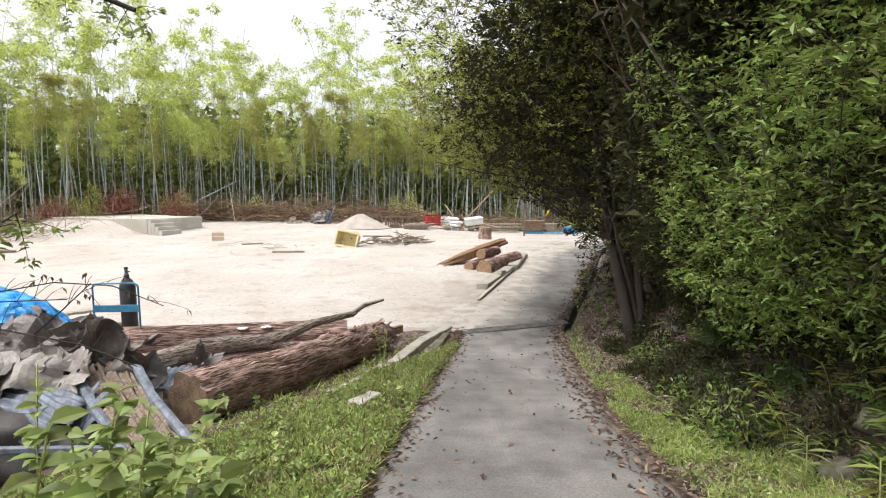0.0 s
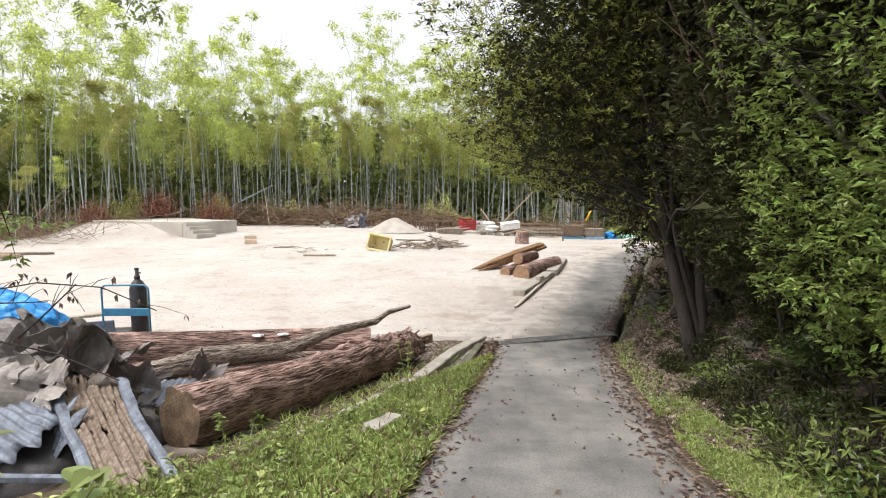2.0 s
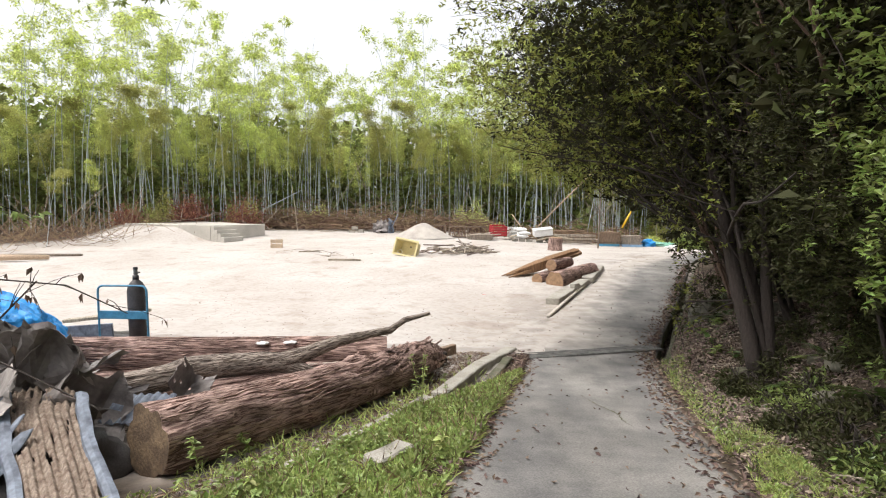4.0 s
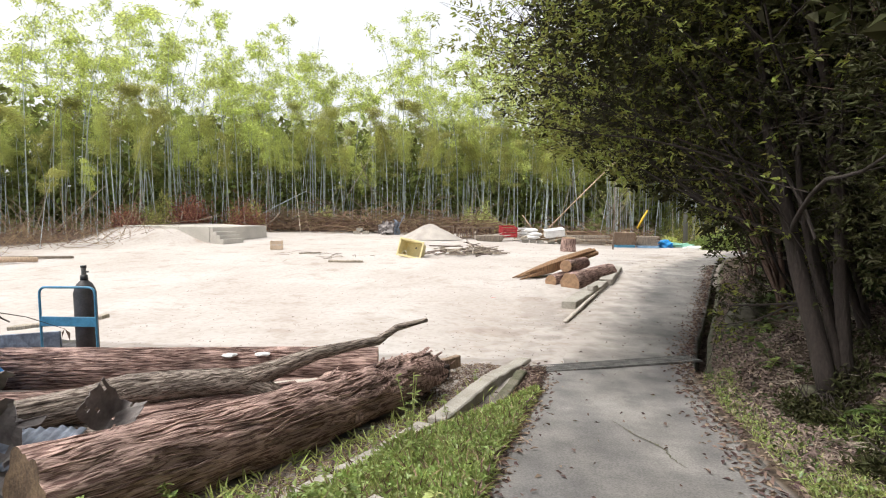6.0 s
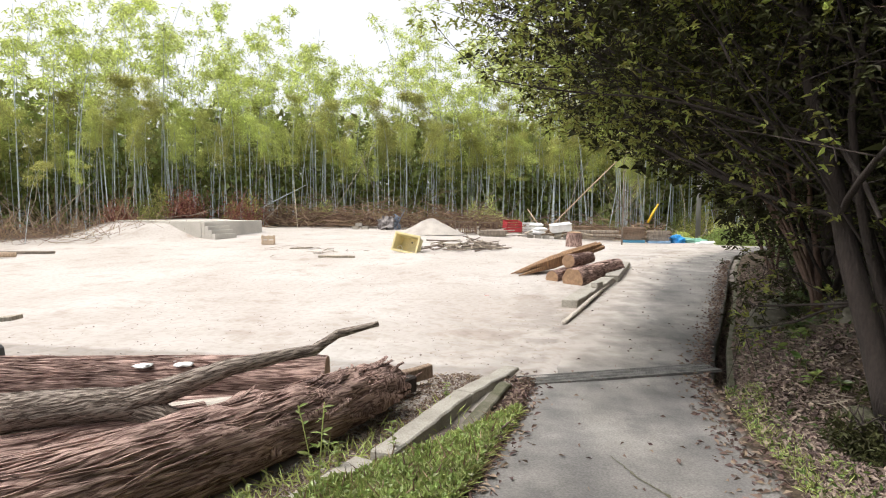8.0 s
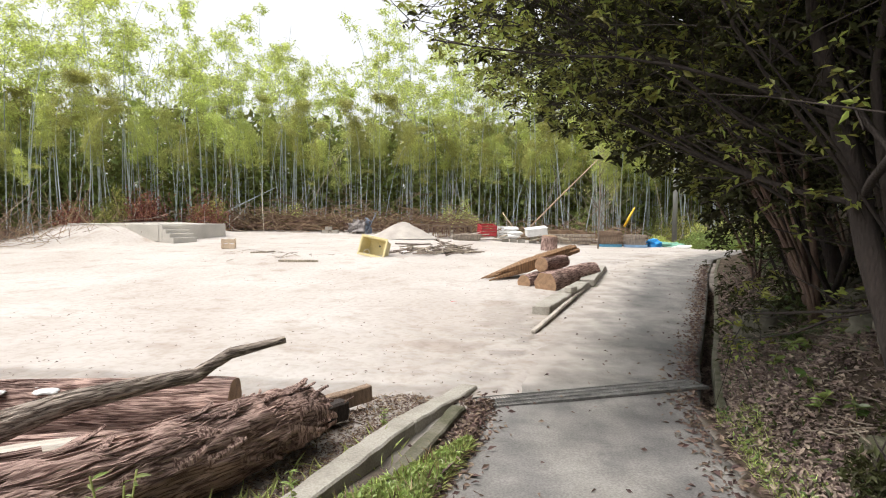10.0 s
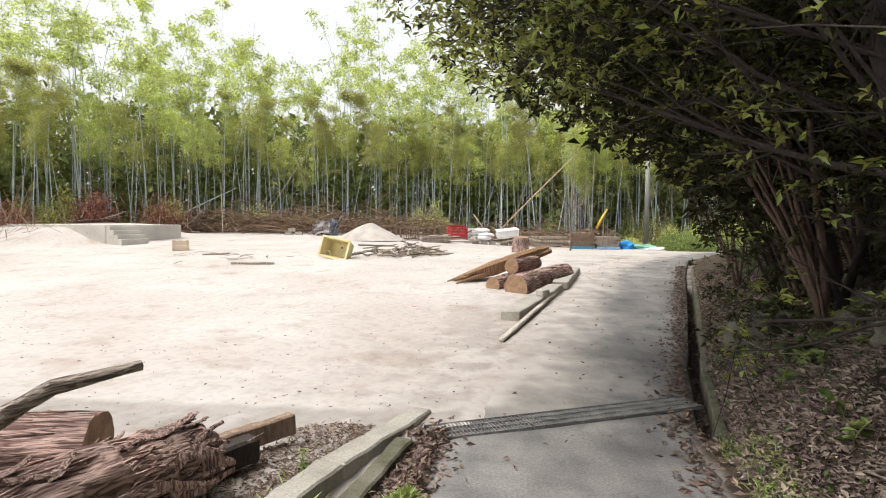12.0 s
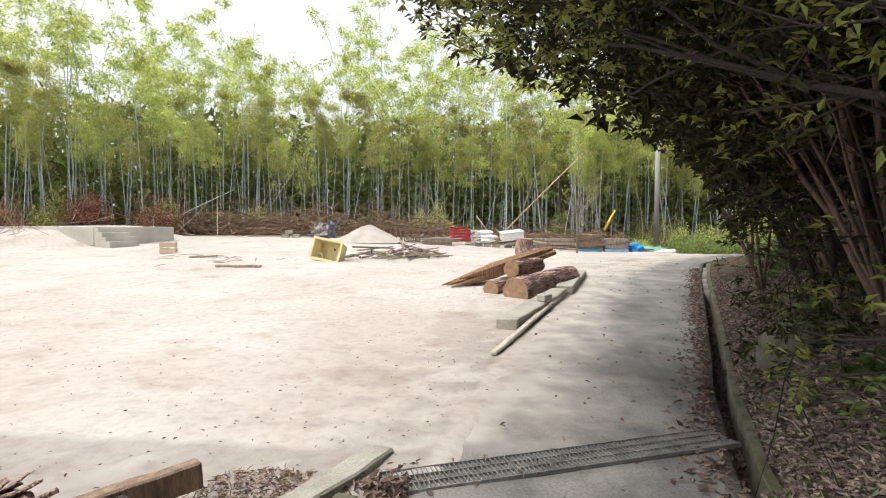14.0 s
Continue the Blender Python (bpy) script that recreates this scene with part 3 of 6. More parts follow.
def log_stump():
    root = thing("tree_stump", "upright sawn chunk of trunk standing on the sand", "stump", pose(2.15, 29.5, land(2.15, 29.5)[0], 4, 3))
    verts, faces = tube_data([(0, 0, -0.02), (0, 0, 0.2), (0, 0, 0.45), (0, 0, 0.62)], [0.38, 0.34, 0.32, 0.31], 24, 0.15, 3, False)
    quick("bark", verts, faces, M_BARK, True).parent = root
    bm = bmesh.new()
    cylinder(bm, 0.3, 0.3, 0.01, pose(0, 0, 0.62), 24)
    part("sawn_face", bm, M_CUT, root)


log_stump()


# ---- trees ----
def clear_of_lane(p):
    """Whether a place lies within the wood's edge, which hangs over the lane higher up."""
    h = p[2] - road_z(p[1])
    far = float(np.interp(h, [0, 1.7, 2.3, 2.8, 3.1, 3.7, 5.2, 8], [0.15, 0.15, -0.3, -1.5, -2.2, -3.1, -3.5, -3.5]))
    near = float(np.interp(h, [0, 0.8, 1.4, 1.9, 3, 5, 8], [1.1, 0.9, 0.2, -0.1, -0.3, -0.6, -1.2]))
    w = sm(8.4, 10.0, p[1])
    near += 0.4 + 0.25 * sm(5.4, 6.8, p[1])
    mid = sm(13, 17, p[1])
    deep = sm(20, 26, p[1])
    o = near * (1 - w) + far * w * (1 - mid) + (0.25 if h < 2.0 else 0.25 - 0.75 * (h - 2.0)) * mid * w
    o = o * (1 - deep) + (0.2 if h < 2.5 else 0.2 - 0.45 * (h - 2.5)) * deep
    return p[0] > road_right(p[1]) + o + 0.3 * noise.noise(Vector(p) * 0.9)


def grow(rnd, start, way, length, radius, depth, paths, tips, droop=0.0, bend=0.25, kids=3, spread=0.8):
    pts, rad = [Vector(start)], [radius]
    w = Vector(way).normalized()
    steps = max(3, int(length / 0.35))
    for i in range(steps):
        w = (w + Vector((rnd.gauss(0, bend), rnd.gauss(0, bend), rnd.gauss(0, bend) - droop)) * 0.4).normalized()
        q = pts[-1] + w * length / steps
        if depth >= 0 and not clear_of_lane(q) and i > 0:
            break
        pts.append(q)
        rad.append(radius * (1 - 0.75 * (i + 1) / steps))
        if depth == 0 or i > steps * 0.35:
            tips.append((q.copy(), w.copy(), depth))
    if len(pts) < 3:
        return
    paths.append((pts, rad, depth))
    if depth > 0:
        for _ in range(kids):
            i = rnd.randint(int((len(pts) - 1) * 0.3), len(pts) - 1)
            side = Vector((rnd.gauss(-0.15, 1), rnd.gauss(0, 1), rnd.gauss(0.15, 0.7))).normalized()
            grow(rnd, pts[i], (w * (1 - spread * 0.5) + side * spread), length * rnd.uniform(0.45, 0.7), max(rad[i] * 0.38, 0.005), depth - 1, paths, tips, droop, bend, kids, spread)


def leafy_tree(name, label, at, stems, leaf_mat, count, leaf=(0.09, 0.035), seed=1, cloud=0.35, depth=2, kids=4, droop=0.02, category="tree",
               spread=0.8, crown=None, share=0.5, group=""):
    """stems: rows of (way, length, radius). Leaves scatter round the twigs, and through the crown: (centre, radii)."""
    rnd = random.Random(seed)
    base = Vector(at)
    root = thing(name, label, category, Matrix.Translation(base), group)
    paths, tips = [], []
    for way, length, radius, *up in stems:
        off = base + (Vector(up[0]) if up else Vector((rnd.gauss(0, 0.12), rnd.gauss(0, 0.12), -0.15)))
        grow(rnd, off, way, length, radius, depth, paths, tips, droop, 0.22, kids, spread)
    paths = [([q - base for q in p], r, d) for p, r, d in paths]
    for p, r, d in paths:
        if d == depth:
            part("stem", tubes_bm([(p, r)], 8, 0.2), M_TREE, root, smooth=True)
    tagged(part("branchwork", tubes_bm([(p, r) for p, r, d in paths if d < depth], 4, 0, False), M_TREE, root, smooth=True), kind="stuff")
    some = [t for t in tips if t[2] < depth] or tips
    pos, way = np.array([t[0][:] for t in some]), np.array([t[1][:] for t in some])
    per = 7
    n1 = int(count * (1 - share if crown else 1)) // per
    pick = rng.integers(0, len(pos), n1)
    centre, ways = pos[pick] + rng.normal(size=(n1, 3)) * cloud * (1, 1, 0.7), way[pick]
    if crown:
        n2 = int(count * share) // per
        u = rng.normal(size=(n2, 3))
        u /= np.linalg.norm(u, axis=1)[:, None]
        u *= (0.55 + 0.5 * rng.random(n2) ** 0.6)[:, None]
        centre = np.concatenate([centre, np.array(crown[0]) + u * np.array(crown[1])])
        ways = np.concatenate([ways, u])
    keep = np.array([clear_of_lane(q) for q in centre])
    centre, ways = centre[keep], ways[keep]
    centre = np.repeat(centre, per, 0) - np.array(base)
    ways = np.repeat(ways, per, 0) * 0.4 + rng.normal(size=(len(centre), 3)) * (1, 1, 0.5)
    centre = centre + rng.normal(size=centre.shape) * leaf[0] * 0.3
    v, f = leaves(centre, ways, *leaf)
    ob = quick("crown", v, f, leaf_mat)
    ob.parent = root
    return root


leafy_tree("evergreen_tree", "many-stemmed dark evergreen tree leaning over the lane", (3.35, 9.1, -0.9),
           [((-0.22, 0.25, 1), 5.0, 0.11), ((0.05, 0.6, 1), 4.8, 0.06), ((0.15, 0.1, 1), 5.0, 0.08), ((-0.12, 0.1, 1), 4.8, 0.05), ((0.1, -0.3, 1), 4.8, 0.05)] +
           [((-1, -0.2 + 0.22 * k, 0.35 + 0.19 * (k * 7 % 5)), 4.4, 0.014, (-0.35 - 0.05 * k, 0.1 + 0.1 * k, 1.4 + 0.2 * (k * 3 % 5))) for k in range(10)],
           M_LEAF_YELLOW, 40000, (0.075, 0.03), 11, 0.2, 2, 9, 0.0, share=0.55, crown=((1.2, 11.5, 4.0), (3.3, 3.2, 2.6)))
# added tree: the leaning crown's shaded inside, painted with darkened leaves
leafy_tree("evergreen_tree", "dark inner crown of the leaning tree, added as its own tree", (4.1, 9.7, -0.6),
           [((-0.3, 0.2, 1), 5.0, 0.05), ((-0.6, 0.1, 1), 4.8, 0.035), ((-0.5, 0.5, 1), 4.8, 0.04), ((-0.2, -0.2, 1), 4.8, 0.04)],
           M_LEAF_SHADED, 34000, (0.08, 0.034), 12, 0.25, 2, 6, 0.0, share=0.7, crown=((2.9, 10.6, 3.6), (2.6, 3.0, 2.2)))
# bank trees: shade is in the dark leaf colour, save the sixth, olive one
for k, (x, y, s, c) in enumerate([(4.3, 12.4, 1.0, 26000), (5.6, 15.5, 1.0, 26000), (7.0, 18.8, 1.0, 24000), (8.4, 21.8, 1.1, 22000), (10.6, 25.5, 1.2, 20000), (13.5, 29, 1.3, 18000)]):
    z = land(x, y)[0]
    leafy_tree("evergreen_tree", "evergreen tree with slender leaning stems on the shaded bank", (x, y, z),
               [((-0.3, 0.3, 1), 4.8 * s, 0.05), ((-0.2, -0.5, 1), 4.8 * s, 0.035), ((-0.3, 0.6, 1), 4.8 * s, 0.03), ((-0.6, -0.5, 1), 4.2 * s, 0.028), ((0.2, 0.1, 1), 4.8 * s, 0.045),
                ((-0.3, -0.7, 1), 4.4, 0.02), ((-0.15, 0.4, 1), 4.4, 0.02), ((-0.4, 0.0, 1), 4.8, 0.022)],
               M_LEAF_SHADED if k != 5 else M_LEAF_YELLOW, int(c * 1.15), (0.085, 0.035), 30 + k, 0.3, 2, 4, 0.0, share=0.65, crown=((x - 1.4, y + 0.4, z + 3.9), (3.3, 2.6, 2.1)))

# high canopy added up the bank, closing the wood and shading what lies below
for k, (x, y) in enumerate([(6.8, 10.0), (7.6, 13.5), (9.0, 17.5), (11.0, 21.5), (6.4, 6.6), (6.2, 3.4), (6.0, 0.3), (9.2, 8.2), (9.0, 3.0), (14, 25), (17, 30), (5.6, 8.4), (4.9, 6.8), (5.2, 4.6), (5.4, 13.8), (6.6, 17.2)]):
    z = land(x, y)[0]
    leafy_tree("shading_canopy_tree", "tall dark-leaved evergreen added up the bank to shade the wood", (x, y, z),
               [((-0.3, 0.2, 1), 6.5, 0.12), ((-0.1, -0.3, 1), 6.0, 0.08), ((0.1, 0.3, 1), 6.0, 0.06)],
               M_LEAF_SHADED, 14000, (0.16, 0.085), 130 + k, 0.45, 2, 3, 0.0, share=0.75, crown=((x - 1.6, y, z + 4.4), (3.6, 3.0, 3.2)), group="canopy")

# shrubs on the near bank; rows ending in 0 have shade in their leaf colour
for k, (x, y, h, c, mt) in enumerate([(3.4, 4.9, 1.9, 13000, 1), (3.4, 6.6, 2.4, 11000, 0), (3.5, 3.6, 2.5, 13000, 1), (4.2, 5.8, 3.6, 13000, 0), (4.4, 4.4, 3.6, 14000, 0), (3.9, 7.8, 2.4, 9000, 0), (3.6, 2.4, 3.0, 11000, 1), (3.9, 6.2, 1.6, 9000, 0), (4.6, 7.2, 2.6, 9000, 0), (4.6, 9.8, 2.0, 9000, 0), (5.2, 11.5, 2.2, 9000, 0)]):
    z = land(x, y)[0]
    leafy_tree("evergreen_shrub", ("leafy shrub with fresh green leaves on the bank", "leafy shrub on the bank, its leaves darkened as shade")[1 - mt], (x, y, z),
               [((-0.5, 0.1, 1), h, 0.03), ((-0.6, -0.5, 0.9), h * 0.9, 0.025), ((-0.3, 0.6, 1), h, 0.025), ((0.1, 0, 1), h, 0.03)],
               M_LEAF_SHRUB if mt else M_LEAF_SHADED, int(c * 1.6), (0.062, 0.025), 60 + k, 0.2, 2, 6, 0.02, "shrub", share=0.35, crown=((x - 0.3, y, z + h * 0.6), (1.15, 1.1, h * 0.6)))

# ---- bamboo ----
def bamboo_arrays(rnd, height, leaf_count, low=0.42, r0=0.05):
    """A culm that nods at its top, with plumes that rise from the nodes and droop."""
    lean, turn, nod = rnd.uniform(0.0, 0.07), rnd.uniform(0, 2 * math.pi), rnd.uniform(0.4, 2.8)
    pts, rad = [], []
    for i in range(15):
        t = i / 14
        off = lean * height * t + nod * t ** 5
        pts.append((off * math.cos(turn), off * math.sin(turn), height * t - nod * 0.3 * t ** 7))
        rad.append(r0 * (1 - 0.88 * t) + 0.003)
    tv, tf = tube_data(pts, rad, 5, 0, 0, False)
    P = np.array(pts)
    g = np.random.default_rng(rnd.randint(0, 10 ** 6))
    nb, per = max(8, leaf_count // 26), 26
    nodes = low + (1 - low) * g.random(max(6, min(60, nb // 2))) ** 0.8
    t = nodes[g.integers(0, len(nodes), nb)]
    base = np.stack([np.interp(t * height, P[:, 2], P[:, k]) for k in range(3)], 1)
    a = g.random(nb) * 2 * math.pi
    full = np.minimum(1.0, 0.45 + (t - low) / 0.25) * (1.2 - 0.95 * t)
    reach = (0.6 + 1.5 * g.random(nb) ** 1.3) * full * 1.3
    u = 0.2 + 0.8 * g.random((nb, per, 1)) ** 0.6
    flat = np.stack([np.cos(a), np.sin(a), a * 0], 1)[:, None]
    c = base[:, None] + flat * (reach[:, None, None] * u) + np.array((0, 0, 1.0)) * (reach[:, None, None] * (0.95 * u - 0.85 * u ** 2.5)) + g.normal(size=(nb, per, 3)) * 0.17
    w = flat * 0.7 + np.concatenate([g.normal(size=(nb, per, 2)) * 0.8, -0.45 + 0.5 * g.normal(size=(nb, per, 1))], 2)
    return (np.array([tuple(v) for v in tv]), np.array(tf)), (c.reshape(-1, 3), w.reshape(-1, 3))


def treetop(x, y):
    """How high the bamboo stands, by its bearing from the lane."""
    b = math.degrees(math.atan2(x - 0.25, y - 3.7))
    rise = np.interp(b, [-75, -48, -45, -42, -37, -33, -30, -26.7, -22, -19.5, -18, -16.2, -14, -11.7, -9, -7, -5.5, -2.5, 3, 18, 34],
                     [0.33, 0.375, 0.365, 0.365, 0.375, 0.325, 0.31, 0.3, 0.31, 0.24, 0.22, 0.23, 0.325, 0.355, 0.295, 0.21, 0.3, 0.33, 0.32, 0.31, 0.33])
    return float(rise) * math.hypot(x - 0.25, y - 3.7) * math.cos(math.radians(b + 9)) * 1.07 + 2.0


rnd = random.Random(5)
BAMBOO, TALL = [], []
for k in range(14):
    h = rnd.uniform(11, 15.0)
    (tv, tf), (c, w) = bamboo_arrays(rnd, h, 3000, rnd.uniform(0.4, 0.66), rnd.uniform(0.034, 0.055))
    v, f = leaves(c, w, 0.2, 0.036)
    root = thing("bamboo_culm", "tall bamboo with a pale culm and yellow-green leaves", "bamboo", pose(0, 0, -50), "bamboo grove")
    quick("culm", tv, tf, M_CULM, True).parent = root
    quick("foliage", v, f, M_BAMBOO).parent = root
    BAMBOO.append(root)
    TALL.append(h)

EDGE = [(-42, 12), (-34, 19), (-28.5, 26), (-22, 35.5), (-13, 42), (-4, 44.5), (5, 43), (11, 46.5), (20, 47), (30, 42), (40, 34)]


def along(s):
    """A place on the grove's front line, s from 0 to 1, and the way into the grove."""
    lens = [math.dist(a, b) for a, b in zip(EDGE, EDGE[1:])]
    d = s * sum(lens)
    for a, b, q in zip(EDGE, EDGE[1:], lens):
        if d <= q:
            t = d / q
            p = Vector((a[0] + (b[0] - a[0]) * t, a[1] + (b[1] - a[1]) * t, 0))
            return p, (p - Vector((-2, 12, 0))).normalized()
        d -= q
    return Vector((*EDGE[-1], 0)), Vector((0, 1, 0))


for k in range(300):
    p, n = along((k + rnd.random()) / 300)
    p = p + n * (rnd.random() ** 1.2 * 9)
    size = treetop(p.x, p.y) * rnd.uniform(0.8, 1.0) / TALL[k % 14]
    m = pose(p.x, p.y, land(p.x, p.y)[0] - 0.08, rnd.gauss(0, 3.0), rnd.gauss(0, 4.6), 0) @ pose(0, 0, 0, 0, 0, rnd.uniform(0, 360)) @ Matrix.Diagonal((size, size, size, 1))
    root = BAMBOO[k % 14]
    if k < 14:
        root.matrix_basis = m
    else:
        copy_thing(root, m)


for k, (x, y, a, b, s) in enumerate([(-23.5, 22.5, 4, 8, 0.62), (-25, 20.5, -3, 9, 0.7), (-22.5, 26, 5, 6, 0.6), (-26.5, 23.5, 0, 7, 0.75), (-21.5, 28.5, 3, 5, 0.62), (-29, 19, 0, 6, 0.8)]):
    copy_thing(BAMBOO[k + 2], pose(x, y, land(x, y)[0] - 0.05, a, b, 60 * k) @ Matrix.Diagonal((s * 1.2, s * 1.2, s, 1)))


def back_grove():
    cv, cf, lc, lw = [], [], [], []
    base = 0
    for k in range(520):
        p, n = along(rnd.random())
        p = p + n * rnd.uniform(4, 20)
        (tv, tf), (c, w) = bamboo_arrays(rnd, treetop(p.x, p.y) * rnd.uniform(0.66, 0.98), 420, rnd.uniform(0.42, 0.62))
        z = land(p.x, p.y)[0]
        off = np.array((p.x, p.y, z))
        cv.append(tv + off), cf.append(tf + base)
        base += len(tv)
        lc.append(c + off), lw.append(w)
    tagged(quick("bamboo_culms", np.concatenate(cv), np.concatenate(cf), M_CULM, True), "dense pale bamboo culms deep in the grove", "bamboo", kind="stuff")
    v, f = leaves(np.concatenate(lc), np.concatenate(lw), 0.3, 0.08)
    tagged(quick("bamboo_foliage", v, f, M_BAMBOO), "dense bamboo foliage deep in the grove", "bamboo", kind="stuff")
    # loose leaves added as a backing that hides sky gaps, shade in their colour
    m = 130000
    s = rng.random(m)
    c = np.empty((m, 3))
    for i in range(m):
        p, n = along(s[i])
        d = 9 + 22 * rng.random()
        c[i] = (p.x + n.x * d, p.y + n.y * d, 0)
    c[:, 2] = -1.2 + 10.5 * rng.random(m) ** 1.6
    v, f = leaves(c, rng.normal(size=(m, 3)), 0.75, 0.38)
    tagged(quick("grove_backing", v, f, M_BAMBOO_DARK), "dark leaf backing added to close gaps behind the bamboo grove", "undergrowth", kind="stuff")


back_grove()


# ---- yard ----
def platform():
    root = thing("concrete_platform", "low grey concrete platform with steps, half buried in sand", "platform", pose(-16.06, 29.6, -0.55, 0, 0, -18))
    bm = bmesh.new()
    box(bm, (7.0, 4.1, 0.8), pose(-3.5, 2.05, 0.37), 0.02)
    part("platform_body", bm, M_PLATFORM, root)
    for i in range(4):
        bm = bmesh.new()
        h = 0.19 * (i + 1) - 0.04
        box(bm, (0.24, 1.35, h + 0.2), pose(0.12 + 0.245 * (3 - i), 0.7, h / 2 - 0.1), 0.01)
        part("step", bm, M_PLATFORM, root)


platform()


def beam(name, label, a, b, w, h, mat, category="kerb", bevel=0.015):
    a, b = Vector(a), Vector(b)
    way = b - a
    m = Matrix.Translation((a + b) / 2) @ way.to_track_quat("Y", "Z").to_matrix().to_4x4()
    bm = bmesh.new()
    box(bm, (w, way.length, h), None, bevel)
    bmesh.ops.subdivide_edges(bm, edges=[e for e in bm.edges if e.calc_length() > way.length * 0.8], cuts=10)
    for v in bm.verts:
        q = m @ v.co
        v.co += Vector((noise.noise(q * 4), 0, noise.noise(q * 4 + Vector((9, 0, 0))))) * w * 0.08
    ob = part(name, bm, mat)
    ob.matrix_world = m
    return tagged(ob, label, category)


beam("concrete_kerb", "long weathered concrete beam edging the yard", (-0.77, 8.2, -1.2), (-0.37, 9.93, -1.295), 0.2, 0.25, M_CONCRETE)
beam("concrete_kerb", "weathered concrete beam edging the yard beside the drain", (-0.365, 9.95, -1.3), (0.09, 11.33, -1.395), 0.2, 0.25, M_CONCRETE)
beam("concrete_kerb", "short mossy grey kerb beside the steel grating", (-0.27, 8.7, -1.24), (0.04, 10.55, -1.335), 0.14, 0.2, M_MOSSY)
beam("concrete_slab", "pale broken concrete slab beside the lane", (1.1, 15.9, -1.2), (2.3, 19.2, -1.08), 0.35, 0.2, M_CONCRETE, "slab")
beam("concrete_slab", "flat concrete kerb behind the logs", (2.4, 19.3, -1.03), (3.2, 22.3, -0.92), 0.35, 0.16, M_CONCRETE, "slab")
beam("timber_rail", "long pale timber rail lying along the lane edge", (0.9, 14.3, -1.27), (3.35, 22.3, -0.95), 0.09, 0.06, M_PALEGREY, "timber")


def split_trunk():
    """A wide splintered slab of trunk, its near end flat on the sand and its far end on the logs."""
    root = thing("split_trunk", "long splintered orange-brown trunk half propped on short logs", "log", pose(-0.35, 20.0, -1.12))
    a, b = Vector((0, 0, 0)), Vector((2.75, 1.75, 0.82))
    r = random.Random(3)
    for i in range(12):
        o = Vector((r.uniform(-0.1, 0.1), r.uniform(-0.3, 0.3), r.uniform(-0.05, 0.08)))
        s, e = r.uniform(0, 0.4), r.uniform(0.7, 1.0)
        q = r.uniform(0.08, 0.15)
        part("splinter", tubes_bm([([a.lerp(b, s) + o, a.lerp(b, s * 0.6 + e * 0.4) + o, a.lerp(b, e) + o], [0.015, q, q * 0.6])], 6, 0.5), M_SPLIT, root)


split_trunk()

pole_root = thing("utility_pole", "grey concrete utility pole at the road bend", "pole", pose(11.3, 43.6, -1.3))
bm = bmesh.new()
cylinder(bm, 0.165, 0.13, 9, pose(0, 0, 4.5), 16)
part("pole_shaft", bm, M_POLE, pole_root, smooth=True)


# ---- things in the yard ----
def gz(x, y):
    return land(x, y)[0]


def sticks(name, label, spots, count, length, radius, mat, seed, tall, category="debris", flat=0.25, n=4):
    """A heap of sticks: spots are (x, y, spread) and the heap is tall in its middle."""
    r = random.Random(seed)
    paths = []
    for _ in range(count):
        x, y, q = r.choice(spots)
        dx, dy = r.gauss(0, q), r.gauss(0, q * 0.6)
        z = gz(x + dx, y + dy) + abs(r.gauss(0, 0.5)) * tall * math.exp(-(dx / q) ** 2 * 0.5)
        a, L = r.uniform(0, math.pi), length * r.uniform(0.4, 1.2)
        v = Vector((math.cos(a), math.sin(a), r.gauss(0, flat))) * L / 2
        c = Vector((x + dx, y + dy, z + 0.03 + abs(v.z)))
        k = Vector((r.gauss(0, 0.05), r.gauss(0, 0.05), r.gauss(0, 0.05))) * L
        paths.append(([c - v, c + k, c + v], [radius * r.uniform(0.6, 1.3), radius, radius * 0.6]))
    ob = part(name, tubes_bm(paths, n, 0, False), mat)
    return tagged(ob, label, category, kind="stuff")


sticks("brush_pile", "long heap of dry brown brush along the grove", [(-18.5, 41, 1.4), (-16, 40.5, 1.4), (-13.5, 39.8, 1.4), (-11, 39, 1.4), (-9, 39.5, 1.4), (-6, 41, 1.6), (-3, 41.5, 1.6)], 3000, 1.6, 0.016, M_BRUSH, 1, 1.35, "brush")
sticks("brush_pile", "heap of brown branches behind the stacked boards", [(2, 41, 1.5), (4.5, 40.5, 1.5), (7, 40, 1.2)], 900, 1.4, 0.016, M_BRUSH, 2, 1.1, "brush")
sticks("stick_heap", "loose grey sticks and poles beside the yellow tub", [(-2.9, 26.0, 0.7), (-2.0, 26.7, 0.5)], 60, 1.5, 0.03, M_GREYWOOD, 3, 0.35, "sticks", 0.12, 5)
sticks("stick_heap", "thin grey sticks on the sand", [(-7.6, 24.3, 0.9), (-9.2, 25.4, 0.6)], 18, 0.8, 0.012, M_GREYWOOD, 4, 0.03, "sticks", 0.04)
sticks("bank_twigs", "fallen dead twigs strewn over the leafy bank", [(3.3, 9.6, 0.4), (3.6, 11.2, 0.4), (4.0, 12.6, 0.4), (3.2, 8.0, 0.35), (3.0, 6.0, 0.4), (4.6, 14.2, 0.5)], 260, 0.42, 0.006, M_GREYWOOD, 61, 0.02, "twigs", 0.15)
sticks("reed_bank", "dry straw-coloured stalks at the yard's far corner", [(-26, 25, 2.2), (-23, 30, 2), (-29, 21, 2.5), (-24, 27, 2)], 900, 1.3, 0.01, M_BRUSH, 5, 0.6, "reeds", 0.8)

